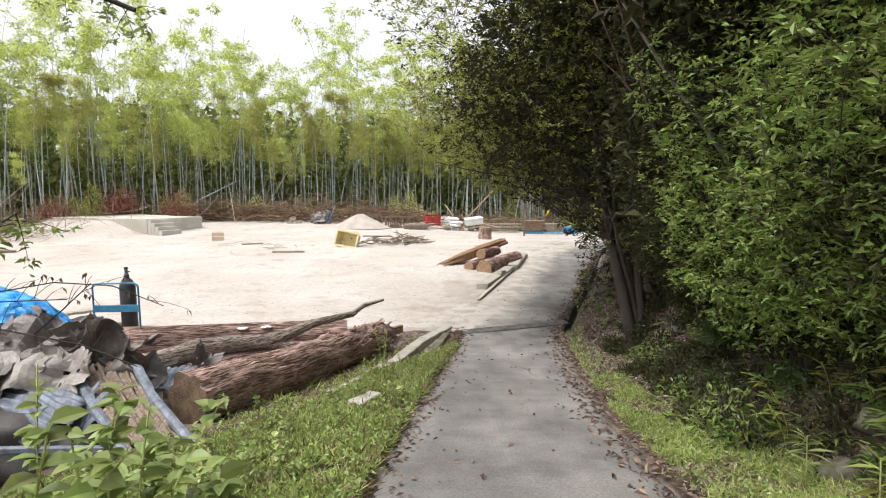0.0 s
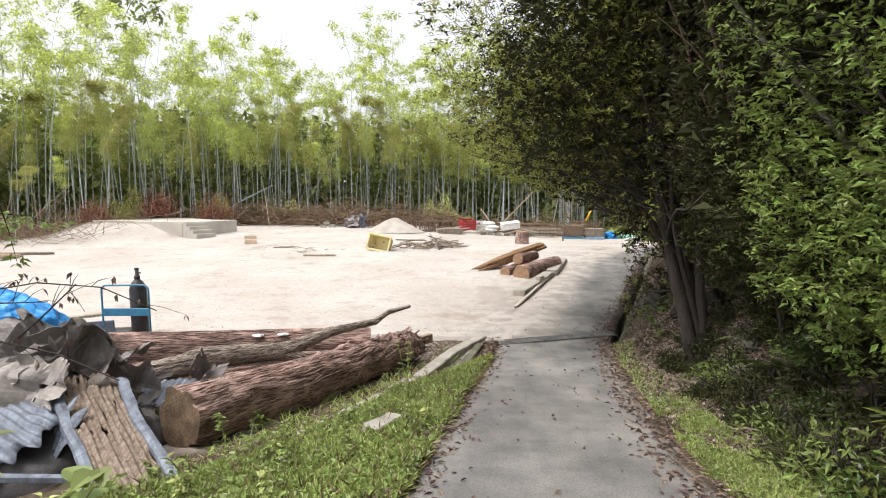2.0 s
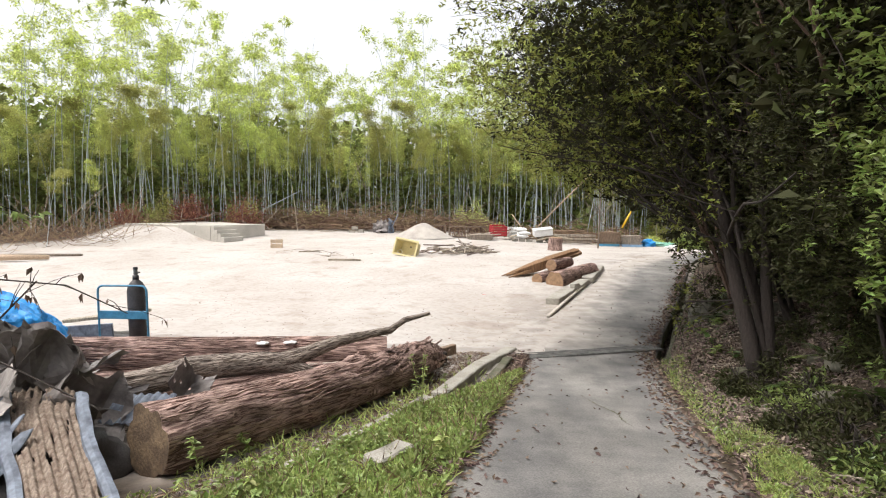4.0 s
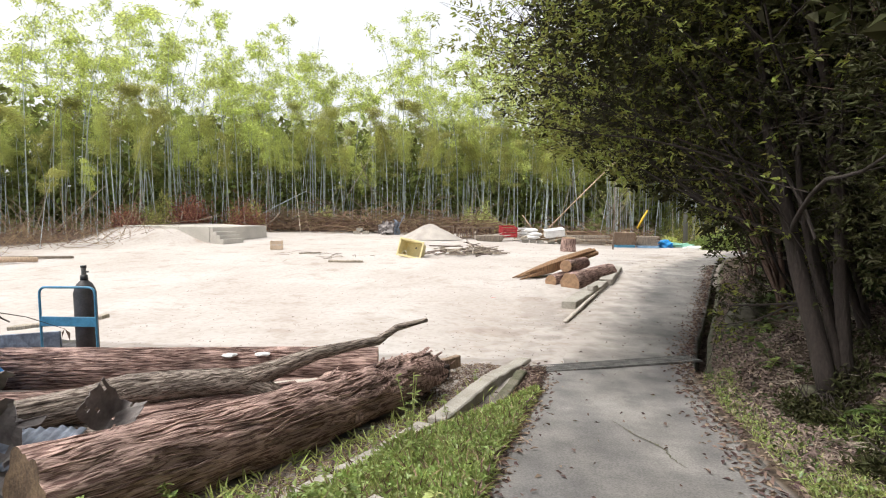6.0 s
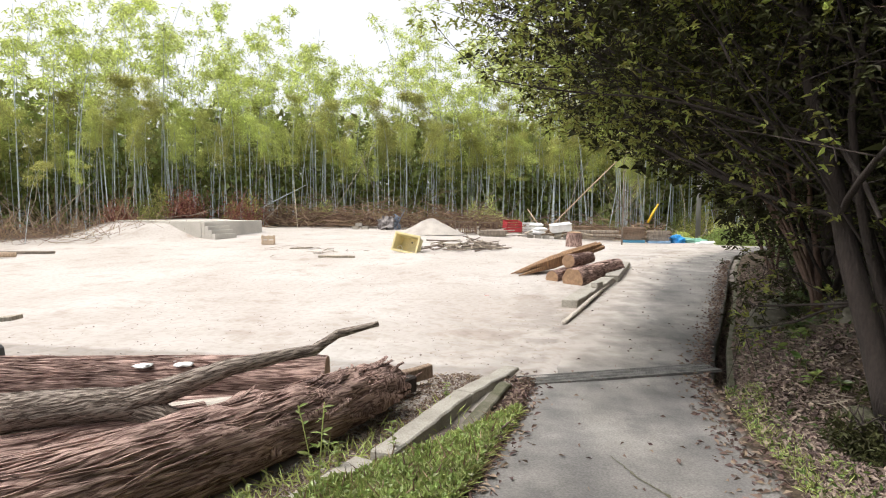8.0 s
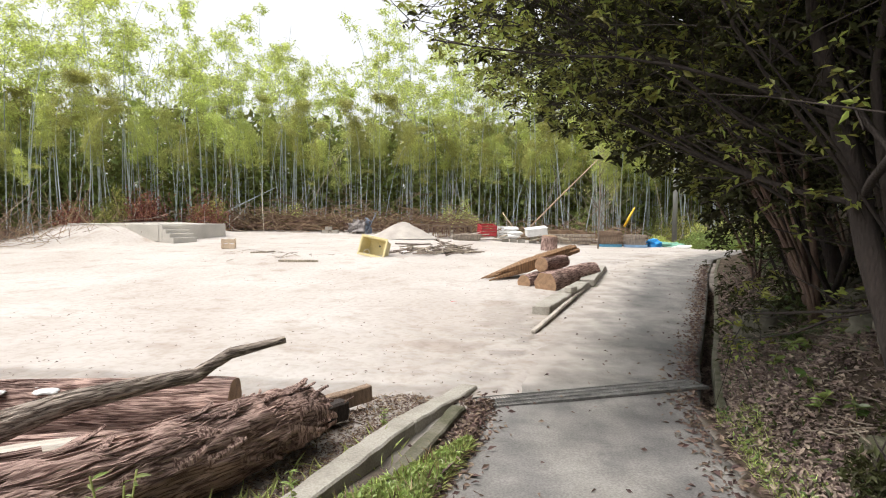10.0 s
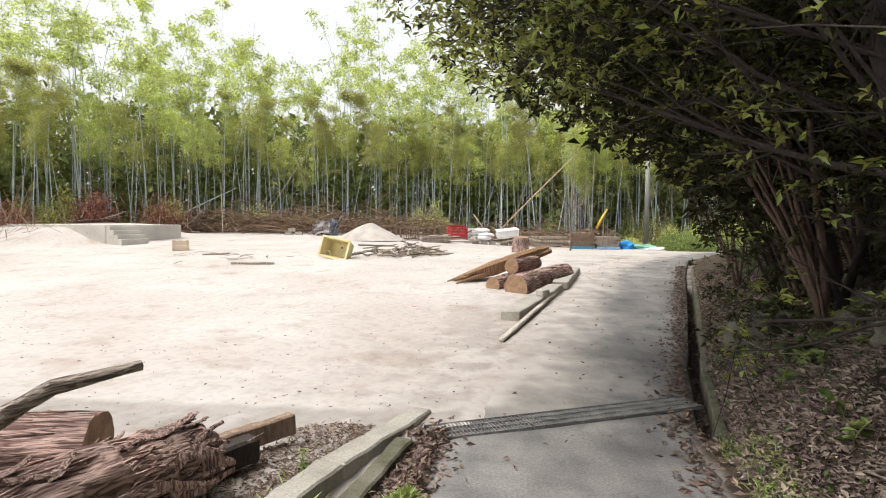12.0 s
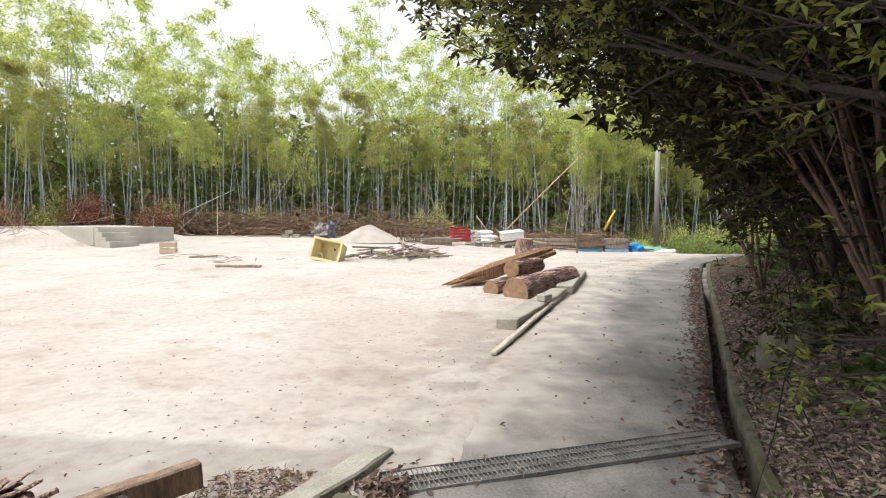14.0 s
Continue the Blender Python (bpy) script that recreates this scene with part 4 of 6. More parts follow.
RUSTBRUSH = material("red_brown_dead_leaves", (0.3, 0.13, 0.09), 0.9, 0.3, 2.0, 0.0, 5, island=0.5)
for x, y, h in ((-20.8, 35.4, 1.6), (-18.2, 37.4, 2.1), (-23.6, 33.2, 1.3)):
    c = rng.normal(size=(2400, 3)) * (0.5, 0.5, 0.3) * h / 1.6
    c[:, 2] = np.abs(c[:, 2]) * 2.2
    v, f = leaves(c, rng.normal(size=(2400, 3)), 0.16, 0.06)
    bush = thing("dead_bush", "red-brown heap of dead foliage at the grove's foot", "bush", pose(x, y, gz(x, y)))
    quick("dead_foliage", v, f, RUSTBRUSH).parent = bush


def leaning_pole(name, label, a, b, r, mat, category="pole"):
    return tagged(part(name, tubes_bm([([a, Vector(a).lerp(Vector(b), 0.5) + Vector((0, 0, 0.03)), b], [r, r, r * 0.7])], 8), mat, smooth=True), label, category)


leaning_pole("leaning_bamboo_pole", "long pale bamboo pole leaning up from the scrap row", (1.0, 38.5, -0.6), (6.2, 41, 4.6), 0.038, M_SNAPPED)
leaning_pole("leaning_bamboo_pole", "short pale stick leaning against the scrap", (0.9, 38.3, -0.4), (0.0, 38.8, 0.9), 0.035, M_SNAPPED)
leaning_pole("yellow_bar", "yellow bar leaning behind the stacked boards", (7.0, 38.2, 0.1), (7.6, 38.4, 1.2), 0.07, M_YELLOWPAINT, "bar")
leaning_pole("pale_log", "pale barked log lying at the yard's far side", (-22.5, 20.3, -0.95), (-18.6, 21.9, -0.9), 0.13, M_SNAPPED, "log")
leaning_pole("thin_log", "thin weathered log lying by the pale log", (-22.5, 21.6, -0.93), (-18.2, 23.2, -0.9), 0.07, M_GREYWOOD, "log")
leaning_pole("fallen_culm", "pale culm leaning across the grove's edge", (-19.5, 39.5, 0.2), (-15.8, 42.0, 2.6), 0.04, M_CULM)


def plank(name, label, a, b, w, h, mat, category="board"):
    return beam(name, label, a, b, w, h, mat, category, min(w, h) * 0.12)


plank("weathered_board", "grey weathered board lying flat on the sand", (-7.3, 23.2, gz(-7.3, 23.2) + 0.04), (-6.0, 23.4, gz(-6, 23.4) + 0.04), 0.16, 0.07, M_GREYWOOD)
plank("weathered_board", "short grey board lying on the sand", (-9.5, 25.6, gz(-9.5, 25.6) + 0.04), (-8.6, 25.8, gz(-8.6, 25.8) + 0.04), 0.14, 0.06, M_GREYWOOD)
plank("sawn_beam", "pale sawn beam lying between the logs", (-3.0, 8.25, -1.0), (-1.2, 9.25, -0.98), 0.16, 0.14, M_PALEGREY, "beam")
plank("sawn_beam", "brown squared timber end behind the thick log", (-1.5, 9.75, -1.18), (-0.82, 10.5, -1.13), 0.1, 0.16, M_BROWNWOOD, "beam")
plank("sawn_beam", "dark grey squared timber beside the brown one", (-1.3, 9.5, -1.13), (-0.93, 10.05, -1.14), 0.15, 0.17, M_TREE, "beam")
plank("concrete_stub", "broken whitish piece of old kerb in the grass", (-0.98, 5.85, -0.9), (-0.78, 6.25, -0.93), 0.2, 0.14, M_CONCRETE, "kerb")
plank("concrete_stub", "sunken broken kerb edge in the grass", (-1.62, 5.75, gz(-1.62, 5.75) - 0.01), (-1.28, 6.75, gz(-1.28, 6.75) - 0.01), 0.2, 0.16, M_CONCRETE, "kerb")
plank("concrete_stub", "short sunken piece of kerb in the earth", (-1.25, 6.85, gz(-1.25, 6.85) - 0.005), (-0.86, 8.1, gz(-0.86, 8.1) + 0.0), 0.2, 0.16, M_CONCRETE, "kerb")
plank("grey_block", "small grey block on the slab", (1.75, 17.45, -0.98), (1.9, 17.6, -0.97), 0.2, 0.12, M_CONCRETE, "block")
plank("red_stick", "thin brown stick with a red end", (-0.75, 17.1, -1.25), (-0.1, 17.5, -1.25), 0.03, 0.03, M_RED, "stick")


def tub():
    """A deep plastic tub lying on its side with its mouth to the lane."""
    root = thing("plastic_tub", "cream-yellow rectangular plastic tub lying on its side", "tub", pose(-4.45, 24.85, gz(-4.45, 24.85) + 0.36, 78, 10, -14))
    bm = bmesh.new()
    W, H, D, t = 1.0, 0.66, 0.55, 0.03
    def ring(w, h, z):
        return [bm.verts.new((sx * w / 2, sy * h / 2, z)) for sx, sy in ((-1, -1), (1, -1), (1, 1), (-1, 1))]
    rings = [ring(W * 0.86, H * 0.84, -D), ring(W, H, 0), ring(W + 0.1, H + 0.1, 0), ring(W + 0.1, H + 0.1, 0.03), ring(W - 2 * t, H - 2 * t, 0.03), ring(W * 0.86 - 2 * t, H * 0.84 - 2 * t, -D + t)]
    bm.faces.new(rings[0][::-1]), bm.faces.new(rings[-1])
    for a, b in zip(rings, rings[1:]):
        for k in range(4):
            bm.faces.new((a[k], a[(k + 1) % 4], b[(k + 1) % 4], b[k]))
    bmesh.ops.bevel(bm, geom=[e for e in bm.edges], offset=0.012, segments=2, affect="EDGES")
    part("tub_shell", bm, M_YELLOW, root)
    bm = bmesh.new()
    cylinder(bm, 0.035, 0.035, 0.02, pose(0.02, 0.1, -D + t + 0.01), 14)
    part("drain_hole", bm, M_BLACK, root)
    bm = tubes_bm([([(0.33 * 0 - 0.3 + 0.11 * math.cos(a), -0.2 + 0.08 * math.sin(a), -0.2 + 0.05 * math.sin(2 * a)) for a in np.linspace(0, 6.6, 24)], [0.012] * 24)], 5)
    part("hose_coil", bm, M_WHITE, root, "loop of white hose")


tub()


def open_crate(name, label, m, size, mat, slats=3):
    root = thing(name, label, "crate", m)
    w, d, h = size
    t = 0.02
    for k in range(slats):
        z = h * (k + 0.5) / slats
        for nm, s, c in (("side_slat", (w, t, h / slats * 0.7), (0, -d / 2, z)), ("side_slat", (w, t, h / slats * 0.7), (0, d / 2, z)), ("end_slat", (t, d - 2 * t, h / slats * 0.7), (-w / 2, 0, z)), ("end_slat", (t, d - 2 * t, h / slats * 0.7), (w / 2, 0, z))):
            bm = bmesh.new()
            box(bm, s, pose(*c), 0.003)
            part(nm, bm, mat, root)
    for sx in (-1, 0, 1):
        for sy in (-1, 1):
            bm = bmesh.new()
            box(bm, (0.04, 0.03, h), pose(sx * (w / 2 - 0.03), sy * (d / 2 - 0.025), h / 2), 0.004)
            part("crate_post", bm, mat, root)
    bm = bmesh.new()
    box(bm, (w - 0.02, d - 0.02, 0.015), pose(0, 0, 0.01))
    part("crate_base", bm, mat, root)
    return root


M_PEACH = material("faded_orange_plastic", (0.6, 0.47, 0.34), 0.6, 0.15, 3.0)
open_crate("bottle_crate", "faded orange-tan crate standing on the sand", pose(-11.3, 27.3, gz(-11.3, 27.3), 0, 0, 22), (0.55, 0.4, 0.42), M_PEACH, 2)
open_crate("red_crate", "red plastic crate tipped on the scrap row", pose(-0.9, 37.6, gz(-0.9, 37.6) + 0.25, 12, 0, 25), (0.95, 0.7, 0.62), M_RED, 4)
open_crate("grey_crate", "stacked pale grey crate in the scrap row", pose(0.05, 38.0, gz(0, 38) + 0.02, 0, 0, 8), (0.6, 0.45, 0.4), M_WHITE, 3)
open_crate("grey_crate", "pale grey crate stacked on another crate", pose(0.05, 38.0, gz(0, 38) + 0.44, 0, 0, 14), (0.6, 0.45, 0.4), M_WHITE, 3)


def pallet(m, mat, name="wooden_pallet", label="weathered wooden pallet on the sand"):
    root = thing(name, label, "pallet", m)
    for k in range(6):
        bm = bmesh.new()
        box(bm, (0.15, 1.1, 0.022), pose(-0.5 + k * 0.2, 0, 0.13), 0.003)
        part("deck_board", bm, mat, root)
    for k in range(3):
        bm = bmesh.new()
        box(bm, (1.16, 0.09, 0.1), pose(0, -0.5 + k * 0.5, 0.068), 0.003)
        part("stringer", bm, mat, root)
    return root


def board_stack(x, y, w, d, layers, step, mat, label, base, seed, rz=0):
    r = random.Random(seed)
    root = thing("board_stack", label, "boards", pose(x, y, gz(x, y) + base, 0, 0, rz))
    for i in range(layers):
        n = max(2, int(d / 0.22))
        for k in range(n):
            bm = bmesh.new()
            box(bm, (w * r.uniform(0.85, 1.08), d / n * 0.85, step * 0.75), pose(r.gauss(0, 0.04), -d / 2 + (k + 0.5) * d / n, step * (i + 0.5), 0, 0, r.gauss(0, 1.5)), 0.004)
            part("board", bm, mat, root)
    return root


M_BLUEWHITE = material("pale_blue_plastic", (0.25, 0.4, 0.6), 0.5, 0.2, 3.0)
pallet(pose(7.2, 36.3, gz(7.2, 36.3), 0, 0, -6), M_BLUEWHITE, "plastic_pallet", "pale blue plastic pallet under a stack of boards")
pallet(pose(5.9, 36.5, gz(5.9, 36.5), 0, 0, -4), M_BLUE, "plastic_pallet", "dark blue plastic pallet under a stack of boards")
board_stack(7.2, 36.4, 1.15, 0.9, 9, 0.06, M_GREYWOOD, "stack of thin split boards on a plastic pallet", 0.15, 1, -6)
board_stack(5.9, 36.6, 1.2, 0.9, 12, 0.06, M_BROWNWOOD, "taller stack of thin boards on a plastic pallet", 0.15, 2, -4)
board_stack(-1.9, 35.6, 1.5, 1.0, 5, 0.07, M_GREYWOOD, "low stack of brown boards and pallets", 0.0, 3, 10)
board_stack(3.7, 37.6, 2.9, 0.6, 3, 0.19, M_GREYWOOD, "long squared grey timbers stacked in two layers", 0.05, 4, -4)
board_stack(3.6, 39.5, 2.8, 0.8, 6, 0.12, M_BRUSH, "rough pile of brown planks behind the timbers", 0.1, 5, 3)


def firewood_cage(x, y, rz, seed):
    r = random.Random(seed)
    root = thing("firewood_crate", "rusty mesh crate packed with cut firewood", "crate", pose(x, y, gz(x, y), 0, 0, rz))
    for sx in (-1, 1):
        for sy in (-1, 1):
            bm = bmesh.new()
            box(bm, (0.05, 0.05, 0.72), pose(sx * 0.5, sy * 0.38, 0.36))
            part("corner_post", bm, M_RUST, root)
    for z in (0.06, 0.7):
        for sy in (-1, 1):
            bm = bmesh.new()
            box(bm, (0.95, 0.04, 0.04), pose(0, sy * 0.38, z))
            part("rail", bm, M_RUST, root)
    paths = []
    for i in range(8):
        for k in range(7):
            rad = r.uniform(0.035, 0.055)
            cx, cz = -0.42 + i * 0.12 + r.gauss(0, 0.01), 0.08 + k * 0.095
            paths.append(([(cx, -0.33 + r.gauss(0, 0.02), cz), (cx, 0.33, cz)], [rad, rad]))
    part("firewood", tubes_bm(paths, 7), M_BRUSH, root)


for k, (x, y) in enumerate([(-4.6, 36.0), (-3.4, 36.2), (-2.3, 37.2)]):
    firewood_cage(x, y, 8, k)


def rounded_lump(name, label, at, radii, mat, seed, amount=0.25, category="heap", sub=4, freq=1.8):
    bm = bmesh.new()
    bmesh.ops.create_icosphere(bm, subdivisions=sub, radius=1)
    for v in bm.verts:
        d = 1 + amount * noise.noise(v.co * freq + Vector((seed, 0, 0))) + amount * 0.4 * noise.noise(v.co * freq * 3 + Vector((0, seed, 0)))
        v.co = Vector((v.co.x * radii[0], v.co.y * radii[1], v.co.z * radii[2])) * d
    ob = part(name, bm, mat, smooth=True)
    ob.matrix_world = pose(*at)
    return tagged(ob, label, category)


def cone_heap(name, label, x, y, r, h, mat):
    bm = bmesh.new()
    n, m = 40, 12
    rings = []
    for j in range(m + 1):
        t = j / m
        ring = []
        for k in range(n):
            a = 2 * math.pi * k / n
            rr = r * t * (1 + 0.12 * noise.noise(Vector((math.cos(a) * 1.5, math.sin(a) * 1.5, 3))))
            z = h * (1 - t) ** 1.15 * (1 - 0.15 * math.exp(-t * 8)) - 0.06 * t
            ring.append(bm.verts.new((rr * math.cos(a) * 1.25, rr * math.sin(a), z + 0.03 * noise.noise(Vector((rr * math.cos(a) * 3, rr * math.sin(a) * 3, 0))))))
        rings.append(ring)
    bmesh.ops.remove_doubles(bm, verts=bm.verts, dist=0.0001)
    rings = [[v for v in r_ if v.is_valid] for r_ in rings]
    for a, b in zip(rings[1:], rings[2:]):
        for k in range(n):
            bm.faces.new((a[k], a[(k + 1) % n], b[(k + 1) % n], b[k]))
    top = rings[0][0]
    for k in range(n):
        bm.faces.new((top, rings[1][k], rings[1][(k + 1) % n]))
    ob = part(name, bm, mat, smooth=True)
    ob.matrix_world = pose(x, y, gz(x, y))
    return tagged(ob, label, "heap")


cone_heap("building_sand", "pale grey cone of building sand", -5.4, 35.2, 1.6, 0.98, M_GRAVEL)
rounded_lump("blue_sheet", "crumpled blue sheet by the pallets", (8.2, 36.9, gz(8.2, 36.9) + 0.12), (0.55, 0.35, 0.3), M_TARP, 3, 0.6)
M_NET = material("pale_green_net", (0.2, 0.42, 0.32), 0.7, 0.3, 4.0)
rounded_lump("green_net", "crumpled pale green netting on the ground", (9.3, 37.6, gz(9.3, 37.6) + 0.05), (0.9, 0.4, 0.2), M_NET, 5, 0.6)
rounded_lump("white_sack", "pale stuffed sack beside the lane's bend", (9.6, 35.5, gz(9.6, 35.5) + 0.06), (0.6, 0.2, 0.12), M_WHITE, 8, 0.3, "sack", 3)
for k, (x, y, z, s) in enumerate([(0.55, 36.6, 0.75, (0.42, 0.3, 0.13)), (0.75, 36.5, 0.55, (0.44, 0.3, 0.13)), (0.6, 36.5, 0.34, (0.45, 0.32, 0.14))]):
    rounded_lump("cement_sack", "full white cement sack in a stack", (x, y, gz(x, y) + z), s, M_WHITE, k, 0.15, "sack", 3)
for k, (x, y, rz, z) in enumerate([(0.2, 36.4, 5, 0), (0.65, 36.4, 0, 0), (1.1, 36.5, -8, 0), (1.75, 37.0, 12, 0), (1.8, 37.0, 6, 0.2), (2.3, 37.3, -3, 0), (-10.4, 36.9, 8, 0), (-9.8, 36.9, -4, 0), (-10.2, 36.9, 3, 0.2)]):
    root = thing("concrete_block", "grey hollow building block in the scrap row", "block", pose(x, y, gz(x, y) + z, 0, 0, rz))
    bm = bmesh.new()
    box(bm, (0.39, 0.19, 0.19), pose(0, 0, 0.097), 0.006)
    part("block_body", bm, M_CONCRETE, root)
root = thing("white_box", "white foam box lying on blocks", "box", pose(1.95, 37.0, gz(1.95, 37) + 0.42, 8, -7, 10))
bm = bmesh.new()
box(bm, (1.15, 0.7, 0.4), pose(0, 0, 0.24), 0.03)
part("box_body", bm, M_WHITE, root)
bm = bmesh.new()
box(bm, (1.2, 0.74, 0.05), pose(0, 0, 0.465), 0.015)
part("lid", bm, M_WHITE, root)


def torn_sheet(bm, m, w, d, seed, crumple=0.2, wave=0.0, bend=0.0, nx=22, ny=14, tear=0.12, holes=True):
    """A crumpled or corrugated sheet with a ragged edge."""
    grid = []
    for j in range(ny + 1):
        row = []
        for i in range(nx + 1):
            u, v = i / nx - 0.5, j / ny - 0.5
            e = tear * noise.noise(Vector((u * 6, v * 6, seed)))
            x = u * w * (1 + (e if abs(v) > 0.4 or abs(u) > 0.4 else 0))
            y = v * d * (1 + (e * 1.6 if abs(v) > 0.4 else 0))
            z = crumple * (1.2 * abs(noise.noise(Vector((x * 1.9, y * 1.9, seed)))) + 0.3 * abs(noise.noise(Vector((x * 4.2, y * 4.2, seed + 3))))) + wave * math.sin(x * 2 * math.pi / 0.075) + bend * (u * u) * 4
            row.append(bm.verts.new(m @ Vector((x, y, z))))
        grid.append(row)
    for j in range(ny):
        for i in range(nx):
            if holes and noise.noise(Vector((i * 0.5, j * 0.5, seed * 2.7))) > 0.45:
                continue
            bm.faces.new((grid[j][i], grid[j][i + 1], grid[j + 1][i + 1], grid[j + 1][i]))


def sheet(name, label, m, w, d, seed, mat, crumple=0.2, wave=0.0, bend=0.0, nx=22, ny=14, tear=0.12, smooth=False):
    bm = bmesh.new()
    torn_sheet(bm, Matrix(), w, d, seed, crumple, wave, bend, nx, ny, tear, wave == 0)
    ob = part(name, bm, mat, smooth=smooth)
    mod = ob.modifiers.new("thickness", "SOLIDIFY")
    mod.thickness = 0.004
    ob.matrix_world = m
    return tagged(ob, label, "sheet metal")


# scrap heap by the lane
M_SHEETPALE = material("pale_dusty_sheet", (0.42, 0.38, 0.35), 0.6, 0.35, 3.0, 0.3, 20, metal=0.2, second=(0.2, 0.18, 0.17))
HEAP = [(-4.15, 5.75, -0.42, 25, 10, 20, 1.1, 0.8), (-3.65, 5.75, -0.38, -38, 25, 60, 0.8, 0.75), (-4.5, 6.0, -0.36, 30, -20, 100, 0.9, 0.7), (-3.85, 6.05, -0.3, -55, 15, 10, 0.75, 0.6),
        (-4.7, 5.4, -0.42, 20, 30, -20, 0.9, 0.8), (-3.5, 6.0, -0.55, 70, 30, 40, 0.7, 0.6), (-4.2, 5.35, -0.42, 55, -10, 15, 0.8, 0.5), (-4.9, 5.9, -0.4, 40, 20, 70, 0.9, 0.6), (-5.3, 5.6, -0.45, 20, 30, 130, 1.0, 0.7),
        (-3.5, 5.6, -0.5, 68, 40, -25, 0.5, 0.55), (-3.05, 6.75, -0.68, 50, 30, 20, 0.35, 0.3), (-3.8, 5.45, -0.4, 62, 5, -10, 0.55, 0.45), (-4.0, 6.15, -0.12, 65, 10, 70, 0.4, 0.35)]
for k, (x, y, z, a, b, c, w, d) in enumerate(HEAP):
    sheet("crumpled_sheet", "crumpled grey-brown torn metal sheet on the scrap heap", pose(x, y, z, a, b, c), w, d, k * 3.1, M_SHEETPALE if k in (3, 6, 11) else M_SOOT, 0.3 * w + 0.09, 0, (-0.25, 0.2, 0.1)[k % 3], 16, 11, 0.5 if w > 0.45 else 0.12, False)
sheet("corrugated_sheet", "bluish corrugated steel sheet on the scrap heap", pose(-4.15, 5.2, -0.5, 20, 8, -12) @ pose(0, 0, 0, 0, 0, 84), 0.85, 1.4, 2.0, M_STEEL, 0.12, 0.011, -0.22, 70, 18, 0.25, True)
sheet("corrugated_sheet", "torn bluish corrugated steel piece hanging from the heap", pose(-3.55, 5.15, -0.72, 62, 10, -20), 0.45, 0.5, 5.0, M_STEEL, 0.12, 0.01, 0, 40, 10, 0.5, True)
sheet("corrugated_sheet", "bluish corrugated sheet sticking out by the thick log", pose(-3.25, 6.15, -0.68, 20, 0, 5), 0.7, 0.4, 8.0, M_STEEL, 0.03, 0.011, 0, 60, 6, 0.1, True)
def chute():
    """A long rusty sheet sliding off the heap to the grass, with a bent flashing strip at each edge."""
    line = [Vector(p) for p in ((-3.62, 5.68, -0.4), (-3.4, 5.42, -0.47), (-3.1, 5.17, -0.62), (-2.8, 4.92, -0.77), (-2.5, 4.65, -0.86), (-2.2, 4.3, -0.88))]
    across = Vector((0.99, 0.14, 0))

    def at(t):
        u = min(t * 5, 4.9999)
        i = int(u)
        return line[i].lerp(line[i + 1], u - i)

    bm = bmesh.new()
    rows = []
    for j in range(41):
        t = j / 40
        row = []
        for i in range(57):
            u = i / 56 - 0.5
            e = 0.03 * noise.noise(Vector((t * 9, 1 if u > 0 else 5, 2))) if abs(u) > 0.45 else 0
            tail = 0.12 * noise.noise(Vector((u * 7, 3, 1))) * (t > 0.98)
            p = at(t) + across * (u * 0.52 + e) + Vector((0, -tail, 0.011 * math.sin(u * 0.52 * 2 * math.pi / 0.058) + 0.05 * abs(noise.noise(Vector((u * 4, t * 5, 9)))) + 0.03 * (1 - 4 * u * u)))
            row.append(bm.verts.new(p))
        rows.append(row)
    for j in range(40):
        for i in range(56):
            if noise.noise(Vector((i * 0.16, j * 0.3, 4.4))) > 0.5:
                continue
            bm.faces.new((rows[j][i], rows[j][i + 1], rows[j + 1][i + 1], rows[j + 1][i]))
    ob = part("rusty_corrugated_sheet", bm, M_RUST, smooth=True)
    ob.modifiers.new("thickness", "SOLIDIFY").thickness = 0.003
    tagged(ob, "long rusty brown corrugated sheet sliding down the scrap heap", "sheet metal")
    for k, side in enumerate((-0.29, 0.3)):
        bm = bmesh.new()
        prev = None
        for i in range(26):
            t = i / 25
            c = at(0.05 + 0.95 * t) + across * (side + 0.03 * noise.noise(Vector((t * 4, k, 0)))) + Vector((0, 0, 0.05 + 0.03 * noise.noise(Vector((t * 5, k, 4)))))
            wob = 0.015 * noise.noise(Vector((t * 11, k, 0)))
            row = [bm.verts.new(c + across * o + Vector((0, 0, h))) for o, h in ((-0.05 + wob, -0.03), (-0.04, 0.0), (0.0, 0.012 + wob), (0.045 + wob, 0.0), (0.052, -0.05))]
            if prev:
                for q in range(4):
                    bm.faces.new((prev[q], prev[q + 1], row[q + 1], row[q]))
            prev = row
        ob = part("flashing_strip", bm, M_STEEL)
        ob.modifiers.new("thickness", "SOLIDIFY").thickness = 0.003
        tagged(ob, "bent galvanised flashing strip along the rusty sheet", "sheet metal")


chute()
plank("alloy_frame", "pale metal frame bar at the heap's foot", (-4.6, 4.4, -0.72), (-3.05, 4.75, -0.86), 0.06, 0.05, M_STEEL, "bar")
# black filler: paints the dark hollows beneath the sheets
rounded_lump("heap_void_fill", "black lump standing in for dark voids under the torn sheets", (-4.4, 5.5, -1.0), (1.3, 0.95, 0.55), M_BLACK, 4, 0.3, "scrap")


